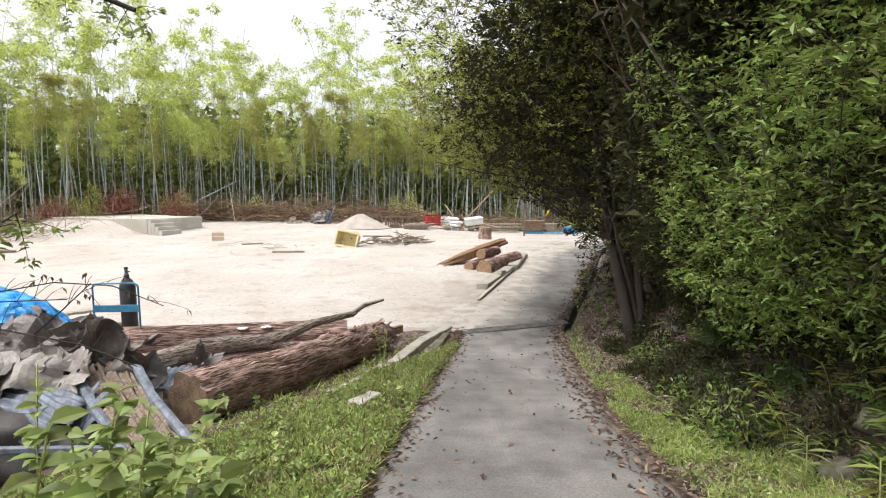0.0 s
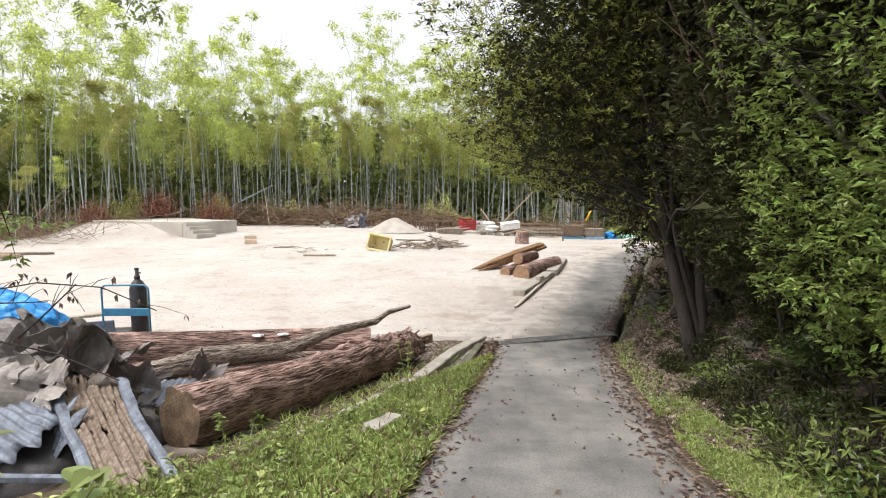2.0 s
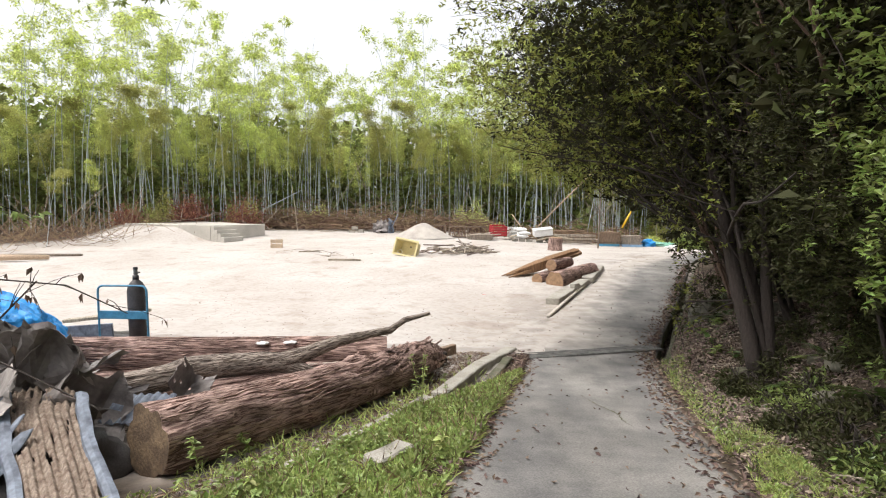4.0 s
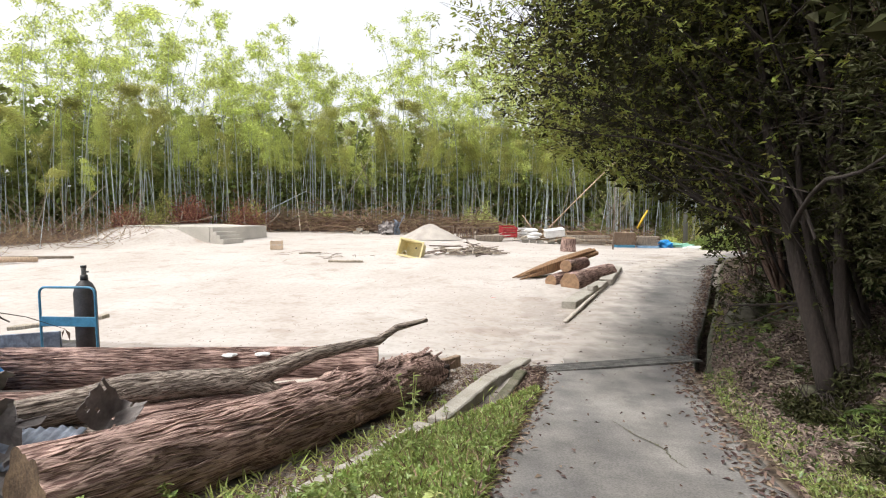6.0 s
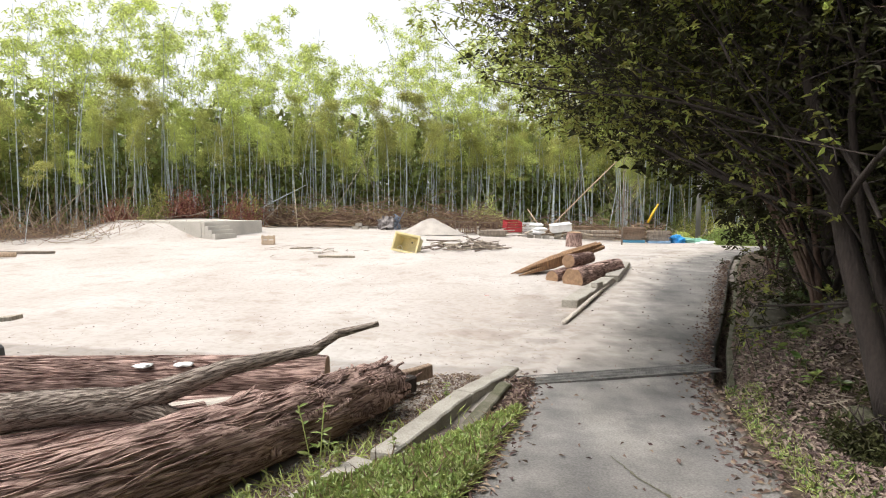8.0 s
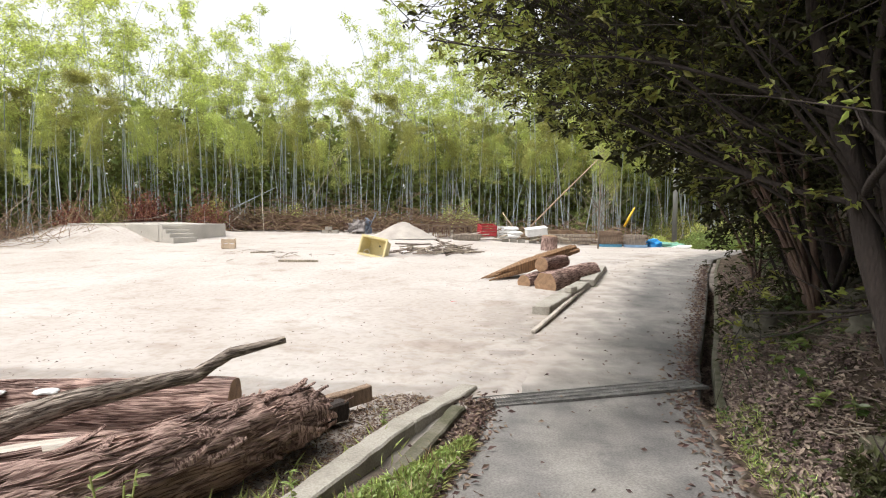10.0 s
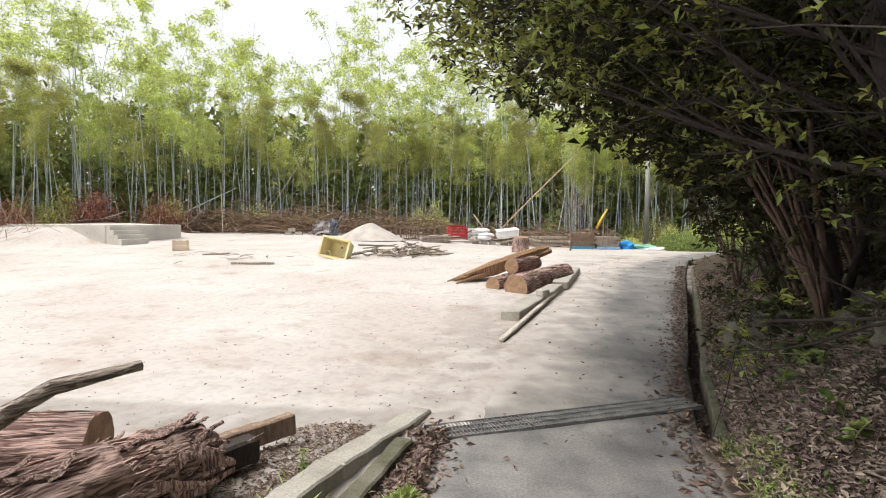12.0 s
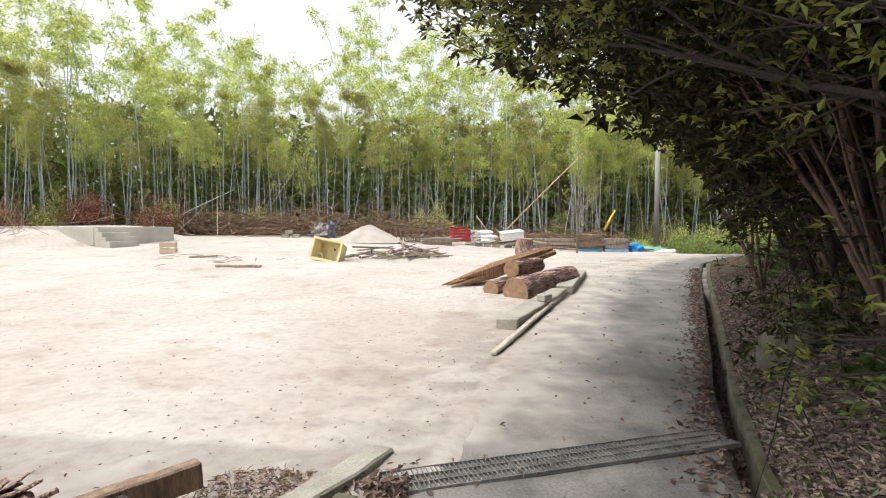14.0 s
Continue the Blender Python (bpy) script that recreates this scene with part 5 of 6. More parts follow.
def tarp():
    bm = bmesh.new()
    bmesh.ops.create_icosphere(bm, subdivisions=6, radius=1)
    for v in bm.verts:
        p = v.co.copy()
        a = math.atan2(p.y, p.x)
        fold = 0.06 * abs(noise.noise(Vector((a * 5.0, p.z * 2, 2)))) + 0.09 * abs(noise.noise(p * 4)) + 0.05 * abs(noise.noise(p * 9)) + 0.12 * noise.noise(p * 1.2) + 0.035 * (1 - abs(noise.noise(Vector((p.x * 3 + p.z * 6, p.y * 3, 7)))) * 3)
        v.co = Vector((p.x * 1.25, p.y * 0.8, max(-0.75, p.z) * 0.95)) * (1 + fold)
    ob = part("blue_tarpaulin", bm, M_TARP)
    ob.matrix_world = pose(-6.55, 7.6, -0.86)
    tagged(ob, "bright blue tarpaulin draped over a lump", "tarpaulin")
    rope = tubes_bm([([(-6.55 + 1.3 * math.cos(t), 7.6 - 0.82 * math.sin(t), -0.55 + 0.35 * math.sin(t * 1.3)) for t in np.linspace(0.2, 2.6, 16)], [0.012] * 16)], 5)
    tagged(part("tarp_rope", rope, M_BLACK, ob, smooth=True)).matrix_parent_inverse = ob.matrix_world.inverted()


tarp()


def gas_cylinder():
    root = thing("gas_cylinder", "black steel gas cylinder standing upright on a cart", "gas cylinder", pose(-5.3, 9.12, -1.12, 0, -1.5))
    bm = bmesh.new()
    prof = [(0.0, 0.0), (0.11, 0.0), (0.125, 0.02), (0.125, 1.02), (0.108, 1.08), (0.085, 1.13), (0.045, 1.17), (0.035, 1.19)]
    n = 28
    rings = [[bm.verts.new((r * math.cos(2 * math.pi * k / n), r * math.sin(2 * math.pi * k / n), z)) for k in range(n)] for r, z in prof[1:]]
    for a, b in zip(rings, rings[1:]):
        for k in range(n):
            bm.faces.new((a[k], a[(k + 1) % n], b[(k + 1) % n], b[k]))
    bm.faces.new(rings[0][::-1]), bm.faces.new(rings[-1])
    part("cylinder_body", bm, M_BLACK, root, smooth=True)
    bm = bmesh.new()
    cylinder(bm, 0.045, 0.04, 0.06, pose(0, 0, 1.21), 16)
    part("neck_ring", bm, M_BLACK, root, smooth=True)
    bm = bmesh.new()
    cylinder(bm, 0.028, 0.028, 0.1, pose(0, 0, 1.28), 12)
    cylinder(bm, 0.012, 0.012, 0.09, pose(0.02, 0, 1.28, 0, 90), 8)
    part("valve", bm, M_DARKSTEEL, root)
    bm = bmesh.new()
    cylinder(bm, 0.033, 0.033, 0.035, pose(0, 0, 1.34), 14)
    part("valve_cap", bm, M_BLACK, root)


gas_cylinder()


def hand_cart():
    root = thing("flatbed_cart", "blue steel flatbed cart with an upright loop handle", "cart", pose(-5.43, 8.98, -1.2, 0, -1, 0))
    pts = [(-0.38, 0, 0.12)] + [(-0.38, 0, z) for z in (0.4, 0.8, 1.08)]
    pts += [(-0.38 + 0.08 * (1 - math.cos(a)), 0, 1.1 + 0.08 * math.sin(a)) for a in np.linspace(0.3, 1.57, 5)]
    pts += [(-q[0], 0, q[2]) for q in pts[::-1]]
    part("loop_handle", tubes_bm([(pts, [0.015] * len(pts))], 8), M_BLUE, root, smooth=True)
    bm = bmesh.new()
    box(bm, (0.75, 0.022, 0.12), pose(0, 0, 0.76), 0.005)
    part("cross_panel", bm, M_BLUE, root)
    bm = bmesh.new()
    box(bm, (0.74, 0.75, 0.04), pose(0, 0.36, 0.14), 0.01)
    part("deck", bm, M_DARKSTEEL, root)
    for sx in (-1, 1):
        for y in (0.1, 0.62):
            bm = bmesh.new()
            cylinder(bm, 0.06, 0.06, 0.035, pose(sx * 0.3, y, 0.06, 0, 90), 16)
            part("wheel", bm, M_BLACK, root)


hand_cart()
# odds and ends behind the cart
plank("dark_case", "dark plastic case lying behind the cart", (-6.6, 9.5, -1.0), (-5.7, 9.6, -0.98), 0.35, 0.28, M_BLACK, "case")
plank("steel_offcut", "grey panel leaning low beside the cart", (-6.7, 9.2, -0.85), (-5.9, 9.35, -0.8), 0.04, 0.3, M_STEEL, "panel")
plank("scrap_board", "weathered board across the odds and ends", (-7.0, 9.7, -0.72), (-5.7, 9.9, -0.55), 0.18, 0.05, M_GREYWOOD)
plank("scrap_board", "pale board lying under the dark case", (-7.2, 9.2, -1.15), (-5.9, 9.3, -1.13), 0.3, 0.1, M_CONCRETE)
for k, (x, y) in enumerate([(-3.35, 9.0), (-3.0, 9.1), (-3.15, 9.2)]):
    rounded_lump("white_shard", "broken white plastic lid on the long log", (x, y, -0.775), (0.09, 0.07, 0.018), M_WHITE, k, 0.4, "lid", 3)


# scrap metal standing by the far heap
for k, (x, y, z, a, b, c, w, d, mt) in enumerate([(-8.3, 37.0, 0.1, 80, 8, 20, 0.9, 0.9, M_SOOT), (-8.7, 37.1, 0.1, 70, -20, -30, 0.8, 0.8, M_SOOT), (-7.9, 37.0, 0.2, 75, 20, 60, 0.6, 1.0, M_STEEL), (-8.5, 36.8, 0.0, 40, 0, 10, 0.9, 0.7, M_SOOT)]):
    sheet("bent_scrap_sheet", "bent grey metal sheet standing in the scrap row", pose(x, y, z - 0.1, a, b, c), w, d, k * 5.0, mt, 0.3, 0, 0, 8, 8, 0.4)
plank("steel_offcut", "tall pale grey panel leaning in the scrap row", (-7.9, 36.9, gz(-7.9, 36.9)), (-7.35, 37.1, gz(-7.4, 37) + 1.25), 0.32, 0.03, M_STEEL, "panel")

def scrap_row():
    r = random.Random(21)
    for k in range(54):
        t = r.random()
        x, y = -9.2 + 15.5 * t + r.gauss(0, 0.2), 38.2 - 1.2 * math.sin(t * 3) + r.gauss(0, 0.5)
        z = gz(x, y) + abs(r.gauss(0.1, 0.14))
        a = r.gauss(0.1, 0.5)
        L = r.uniform(0.5, 1.7)
        d = Vector((math.cos(a), math.sin(a), r.gauss(0.05, 0.12))) * L / 2
        c = Vector((x, y, z + abs(d.z) + 0.04))
        plank("scrap_board", "odd weathered board in the scrap row", c - d, c + d, r.uniform(0.08, 0.2), r.uniform(0.03, 0.07), (M_GREYWOOD, M_BROWNWOOD, M_PALEGREY)[k % 3])


scrap_row()
sticks("dead_culms", "leaning grey dead stems in front of the grove", [(-26, 30, 3), (-20, 37, 2.5), (-12, 42.5, 2.5), (-4, 45, 2.5), (4, 44, 2.5), (12, 46, 3)], 150, 3.6, 0.022, M_GREYWOOD, 31, 0.3, "stems", 0.7)


def lane_crack():
    """A dark, mossy crack wandering along the lane."""
    line = [(0.93, 8.62), (1.01, 8.39), (1.07, 8.18), (1.19, 7.97), (1.24, 7.82), (1.24, 7.61), (1.3, 7.4)]
    verts, faces = [], []
    for i in range(60):
        t = i / 59 * (len(line) - 1)
        k = min(int(t), len(line) - 2)
        x = line[k][0] * (1 - t + k) + line[k + 1][0] * (t - k) + 0.02 * noise.noise(Vector((i * 0.4, 0, 3)))
        y = line[k][1] * (1 - t + k) + line[k + 1][1] * (t - k)
        w = 0.003 + 0.011 * math.sin(math.pi * i / 59) * (0.6 + noise.noise(Vector((i * 0.3, 5, 0))))
        z = road_z(y) + 0.008
        verts += [(x - w, y, z), (x + w, y, z)]
        if i:
            faces.append((2 * i - 2, 2 * i - 1, 2 * i + 1, 2 * i))
    tagged(quick("lane_crack", verts, faces, M_MOSSY), "dark mossy crack in the lane", "road", kind="structure")


lane_crack()


# ---- drain grating ----
def grating():
    a, b = Vector((0.2, 10.8, 0)), Vector((2.66, 11.82, 0))
    way = (b - a).normalized()
    m = Matrix.Translation(((a + b) / 2) + Vector((0, 0, road_z(11.3) + 0.004))) @ Matrix.Rotation(math.atan2(way.y, way.x), 4, "Z")
    root = thing("drain_grating", "worn steel grating across the lane, clogged with grit", "drain", m, kind="")
    L = (b - a).length
    bm = bmesh.new()
    box(bm, (L, 0.32, 0.012), pose(0, 0, 0.0))
    part("grit_bed", bm, M_ROAD, root)
    for k in range(3):
        x0 = -L / 2 + L / 3 * k
        pan = new("grating_panel", None)
        bm = bmesh.new()
        n = 27
        for i in range(n):
            box(bm, (0.006, 0.28, 0.022), pose(x0 + (i + 0.5) * L / 3 / n, 0, 0.012))
        ob = part("grating_panel", bm, M_DARKSTEEL, root)
        bpy.data.objects.remove(pan)
        for y in (-0.15, -0.05, 0.05, 0.15):
            bm = bmesh.new()
            box(bm, (L / 3 - 0.01, 0.009, 0.026), pose(x0 + L / 6, y, 0.0125))
            part("bearing_bar", bm, M_DARKSTEEL, ob)


grating()


# ---- stones ----
def stone(x, y, z, size, seed, label="rough field stone set in the bank", mat=None, rz=0):
    bm = bmesh.new()
    bmesh.ops.create_icosphere(bm, subdivisions=3, radius=1)
    for v in bm.verts:
        q = v.co.copy()
        k = max(abs(q.x), abs(q.y), abs(q.z)) ** 0.75
        v.co = Vector((q.x * size[0], q.y * size[1], q.z * size[2])) / k * (0.82 + 0.25 * noise.noise(q * 1.7 + Vector((seed, 0, 0))) + 0.06 * noise.noise(q * 6))
    ob = part("stone", bm, mat or M_STONE, smooth=True)
    ob.matrix_world = pose(x, y, z, 0, 0, rz)
    return tagged(ob, label, "stone")


stone(4.15, 13.5, -1.08, (0.5, 0.36, 0.48), 1, "large flat-faced mossy boulder at the bank's foot", M_STONE, 32)
stone(3.3, 9.6, -1.16, (0.24, 0.2, 0.18), 2, "squared mossy stone block at the tree's foot", M_MOSSY, 15)
stone(3.03, 7.93, -1.1, (0.14, 0.1, 0.08), 3)
r = random.Random(9)
for k in range(46):
    y = r.uniform(2.2, 16)
    d = r.uniform(1.05, 2.3) + (0.3 if y > 9.5 else 0)
    x = road_right(y) + d
    q = r.uniform(0.07, 0.2)
    stone(x, y, gz(x, y) + q * 0.1, (q * 1.2, q, q * 0.8), k + 10, rz=r.uniform(0, 180))
for k in range(26):
    y = r.uniform(10, 16)
    x = road_right(y) + r.uniform(0.45, 1.7)
    q = r.uniform(0.03, 0.08)
    stone(x, y, gz(x, y) + q * 0.3, (q * 1.2, q, q * 0.6), k + 70, "small pale stone among the fallen leaves", M_STONE, r.uniform(0, 180))


# ---- ferns and weeds ----
def fern(seed, mat):
    r = random.Random(seed)
    root = thing("fern", "green fern with arching fronds on the leaf-strewn bank", "fern", pose(0, 0, -40), "ferns")
    for k in range(7):
        a = 2 * math.pi * k / 7 + r.uniform(-0.3, 0.3)
        L = r.uniform(0.22, 0.36)
        pts = [Vector((math.cos(a) * L * t, math.sin(a) * L * t, 0.28 * L * 2 * t - 0.5 * L * t * t)) for t in np.linspace(0, 1, 12)]
        bm = tubes_bm([(pts, [0.0025] * 12)], 3, 0, False)
        side = Vector((-math.sin(a), math.cos(a), 0))
        for i in range(1, 12):
            w = 0.32 * L * math.sin(math.pi * (i / 12) ** 0.7)
            way = (pts[i] - pts[i - 1]).normalized()
            for s in (-1, 1):
                tip = pts[i] + side * s * w + way * w * 0.3 + Vector((0, 0, -w * 0.15))
                h = way * 0.014
                vs = [bm.verts.new(q) for q in (pts[i] - h, pts[i] + (tip - pts[i]) * 0.5 - h, tip, pts[i] + (tip - pts[i]) * 0.5 + h)]
                bm.faces.new(vs)
        part("frond", bm, mat, root)
    return root


FERNS = [fern(k, M_LEAF_BRIGHT if k % 2 else M_LEAF) for k in range(4)]
for k in range(70):
    y = r.uniform(1.5, 24)
    d = r.uniform(0.9, 2.4) + (0.1 if y > 9.5 else 0)
    x = road_right(y) + d
    m = pose(x, y, gz(x, y) + 0.01, r.uniform(-12, 12), r.uniform(-35, -10), r.uniform(0, 360)) @ Matrix.Diagonal((*(r.uniform(0.7, 1.5),) * 3, 1))
    if k < 4:
        FERNS[k].matrix_basis = m
    else:
        c = copy_thing(FERNS[k % 4], m)


def weed(name, label, x, y, h, leaf_w, count, seed, mat, lean=0.1, leaf_l=None):
    r = random.Random(seed)
    root = thing(name, label, "weed", pose(x, y, gz(x, y)))
    paths, cs, ws = [], [], []
    for q in range(3 if h > 0.5 else 1):
        ax, ay = r.gauss(0, lean), r.gauss(0, lean)
        pts = [Vector((ax * t * t * h, ay * t * t * h, h * t * r.uniform(0.98, 1))) for t in np.linspace(0, 1, 8)]
        paths.append((pts, [0.004] * 8))
        for i in range(count):
            t = r.uniform(0.25, 1)
            a = r.uniform(0, 6.28)
            base = Vector((ax * t * t * h, ay * t * t * h, h * t))
            cs.append(base[:]), ws.append((math.cos(a), math.sin(a), r.uniform(-0.1, 0.5)))
    part("stalk", tubes_bm(paths, 4, 0, False), M_GRASS, root)
    v, f = full_leaves(cs, ws, leaf_l or leaf_w * 1.6, leaf_w)
    ob = quick("leafage", v, f, mat)
    ob.parent = root
    tagged(ob, kind="stuff")


for k, (x, y, h) in enumerate([(-0.95, 1.5, 0.85), (-1.15, 1.9, 0.95), (-1.35, 1.6, 1.0), (-1.5, 2.2, 0.95), (-0.9, 2.1, 0.6), (-1.8, 2.3, 1.0), (-1.25, 2.5, 0.6), (-1.6, 2.8, 0.6)]):
    weed("broadleaf_weed", "tall broad-leaved green weed beside the lane", x, y, h, 0.062, 26, k, M_LEAF_BRIGHT, 0.2)
for k in range(46):
    y = r.uniform(1.2, 6.4)
    x = road_left(y) - r.uniform(0.2, 2.5)
    weed("meadow_weed", "knee-high leafy green weed in the verge", x, y, r.uniform(0.15, 0.36), 0.028, 26, 90 + k, M_LEAF_BRIGHT if k % 3 else M_GRASS, 0.3, 0.06)
for k, (x, y, h) in enumerate([(-0.78, 7.0, 0.75), (-0.95, 6.6, 0.45), (-1.1, 5.4, 0.5), (-1.9, 5.3, 0.35), (-0.7, 8.3, 0.3), (-1.0, 7.9, 0.28), (-0.55, 9.9, 0.2)]):
    weed("slender_weed", "slender upright green weed by the log", x, y, h, 0.016, 26, 40 + k, M_LEAF_BRIGHT, 0.08, 0.055)


def scatter(name, label, category, mat, count, place, length, width, up=(0, 0), lift=0.01):
    c, w = np.empty((count, 3)), rng.normal(size=(count, 3))
    k = 0
    while k < count:
        x, y = place()
        c[k] = (x, y, gz(x, y) + lift)
        k += 1
    w[:, 2] = up[0] + up[1] * rng.normal(size=count)
    v, f = leaves(c, w, length, width)
    return tagged(quick(name, v, f, mat), label, category, kind="stuff")


U = rng.uniform


def verge_left():
    while True:
        y = U(0.2, 9.6)
        wide = float(np.interp(y, [0, 4, 5.5, 6.5, 8, 9.6], [3.0, 2.4, 1.9, 1.5, 0.7, 0.02]))
        x = road_left(y) - 0.02 - wide * rng.random() ** 1.1
        bare = y > 4.9 and x < float(np.interp(y, [4.9, 5.7, 6.8, 8.1, 9.6], [-2.1, -1.66, -1.24, -0.84, -0.5]))
        if rng.random() < (0.85 if bare else 0.75 * sm(7.9, 8.9, y)):
            continue
        if noise.noise(Vector((x * 1.6, y * 1.6, 2))) + 0.5 * noise.noise(Vector((x * 5, y * 5, 2))) < 0.22 + 0.3 * rng.normal():
            return x, y


def verge_right():
    while True:
        y = U(0.2, 10.6)
        if rng.random() < 0.85 * sm(6.2, 7.4, y):
            continue
        x = road_right(y) + 0.07 + rng.random() ** 1.2 * float(np.interp(y, [0, 3.5, 5, 6, 7, 7.8, 9.2, 10.6], [1.3, 1.1, 0.75, 0.5, 0.5, 0.5, 0.35, 0.25]))
        if noise.noise(Vector((x * 2.2, y * 1.5, 6))) + 0.6 * noise.noise(Vector((x * 7, y * 7, 6))) < 0.12 + 0.22 * rng.normal() - 0.25 * sm(5.2, 6.2, y) * sm(7.4, 6.6, y):
            return x, y


def bank():
    y = U(1, 22) if rng.random() < 0.6 else U(7.5, 14)
    return road_right(y) + (0.27 if y > 10.8 else 0.1) + 2.6 * rng.random() ** 1.4, y


def sides():
    y = U(0, 24)
    if rng.random() < 0.45 and y < 11:
        return road_left(y) + rng.normal() * 0.1, y
    return road_right(y) - abs(rng.normal()) * 0.16, y


def kerb_litter():
    y = U(7.2, 10.9)
    return road_left(y) - 0.05 + rng.normal() * 0.13, y


def lane():
    y = U(0.5, 26)
    return U(road_left(y) + 0.1, road_right(y) - 0.05), y


def yard():
    y = 9.5 + 26 * rng.random() ** 1.6
    x = road_left(y) - 0.1 - (2.5 + y * 0.5) * rng.random() ** 1.3
    return x, y


scatter("verge_grass", "lush green grass and weeds along the lane", "grass", M_GRASS, 40000, verge_left, 0.105, 0.01, (0.9, 0.6))
scatter("verge_weeds", "small round-leaved green weeds in the verge", "weeds", M_LEAF_BRIGHT, 34000, verge_left, 0.05, 0.03, (0.4, 0.5), 0.07)
scatter("verge_straw", "dry straw-coloured grass in the verge", "grass", M_BRUSH, 7000, verge_left, 0.16, 0.007, (0.6, 0.5))
scatter("bank_grass", "fine bright grass at the bank's foot", "grass", M_GRASS, 22000, verge_right, 0.075, 0.006, (0.9, 0.6))
scatter("bank_weeds", "small round-leaved weeds at the bank's foot", "weeds", M_LEAF_BRIGHT, 7000, verge_right, 0.035, 0.02, (0.3, 0.5), 0.05)
scatter("bank_litter", "brown fallen leaves covering the bank", "leaf litter", M_LITTER, 85000, bank, 0.055, 0.026, (0.1, 0.35), 0.015)
scatter("lane_litter", "brown fallen leaves along the lane's edges", "leaf litter", M_DRYLEAF, 5200, sides, 0.065, 0.028, (0.05, 0.2), 0.07)
scatter("kerb_litter", "brown fallen leaves heaped beside the kerbs", "leaf litter", M_DRYLEAF, 4200, kerb_litter, 0.06, 0.028, (0.1, 0.3), 0.012)
scatter("bank_seedlings", "small green seedlings among the fallen leaves", "seedlings", M_LEAF, 2600, bank, 0.06, 0.026, (0.5, 0.4), 0.03)
scatter("loose_leaves", "scattered leaves on the lane", "leaf litter", M_DRYLEAF, 260, lane, 0.055, 0.028, (0.05, 0.15), 0.075)
scatter("yard_specks", "bits of bark and twig strewn on the sand", "litter", M_DRYLEAF, 1700, yard, 0.038, 0.013, (0.02, 0.1), 0.012)


def by_log():
    t = rng.random()
    return -2.6 + 1.9 * t + rng.normal() * 0.12 + 0.25, 5.6 + 4.0 * t + rng.normal() * 0.15


def dirt_strip():
    t = rng.random()
    y = 5.0 + 5.9 * t
    return float(np.interp(y, [5, 5.7, 6.8, 8.1, 9.9, 11], [-2.05, -1.75, -1.35, -0.95, -0.6, -0.3])) - 0.55 * rng.random() ** 1.2 + 0.05, y


scatter("log_debris", "bark crumbs, chips and dead leaves beside the thick log", "litter", M_LITTER, 7000, dirt_strip, 0.03, 0.015, (0.1, 0.3), 0.008)
scatter("log_chips", "pale wood chips and straw beside the thick log", "litter", M_BRUSH, 3000, dirt_strip, 0.06, 0.008, (0.1, 0.3), 0.01)
scatter("log_weeds", "sparse green weeds along the thick log's foot", "weeds", M_GRASS, 500, by_log, 0.14, 0.012, (0.9, 0.5), 0.0)


def channel_bed():
    y = U(11, 26)
    return road_right(y) + U(0.02, 0.15), y


scatter("channel_litter", "wet dark leaves in the drain channel", "leaf litter", M_LITTER, 5000, channel_bed, 0.07, 0.03, (0.1, 0.3), 0.16)


# undergrowth round the bend and at the grove's foot
def bush(x, y, w, h, count, mat, leaf, label, name="undergrowth_bush", seed=0):
    root = thing(name, label, "bush", pose(x, y, gz(x, y)))
    g = np.random.default_rng(seed)
    u = g.normal(size=(count, 3))
    u /= np.linalg.norm(u, axis=1)[:, None]
    u *= (g.random(count) ** 0.4)[:, None]
    c = u * (w, w, h)
    c[:, 2] = np.abs(c[:, 2]) * (0.7 + 0.3 * np.sin(c[:, 0] * 4 + seed))
    v, f = leaves(c, u + g.normal(size=(count, 3)) * 0.8, *leaf)
    leafage = quick("leafage", v, f, mat)
    leafage.parent = root
    tagged(leafage, kind="stuff")
    rr = random.Random(seed)
    part("stalk", tubes_bm([([(0, 0, -0.05), (rr.uniform(-w, w) * 0.3, rr.uniform(-w, w) * 0.3, h * 0.4), (rr.uniform(-w, w) * 0.6, rr.uniform(-w, w) * 0.6, h * 0.8)], [0.012, 0.01, 0.004]) for _ in range(6)], 4), M_TREE, root)


for k, (x, y, w, h) in enumerate([(10.6, 34, 1.1, 0.6), (12.2, 35, 1.3, 0.8), (11.2, 38, 1.5, 0.9), (13, 40, 1.8, 1.2), (15, 36, 1.6, 1.4), (16, 41, 2, 2.4), (14, 44, 2, 1.8), (18, 44, 2.4, 3.5), (9.2, 39.5, 1.0, 0.6), (13, 48, 2, 3)]):
    bush(x, y, w, h, 2600, M_LEAF_BRIGHT if k < 5 else M_BAMBOO, (0.16, 0.07), "fresh green ferns and shrubs round the lane's bend", seed=k)
for k in range(16):
    p, n = along(0.08 + 0.8 * rnd.random())
    p = p + n * rnd.uniform(0.5, 5)
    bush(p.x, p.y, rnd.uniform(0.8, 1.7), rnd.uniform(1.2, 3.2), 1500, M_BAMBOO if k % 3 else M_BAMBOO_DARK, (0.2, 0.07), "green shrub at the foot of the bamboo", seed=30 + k)


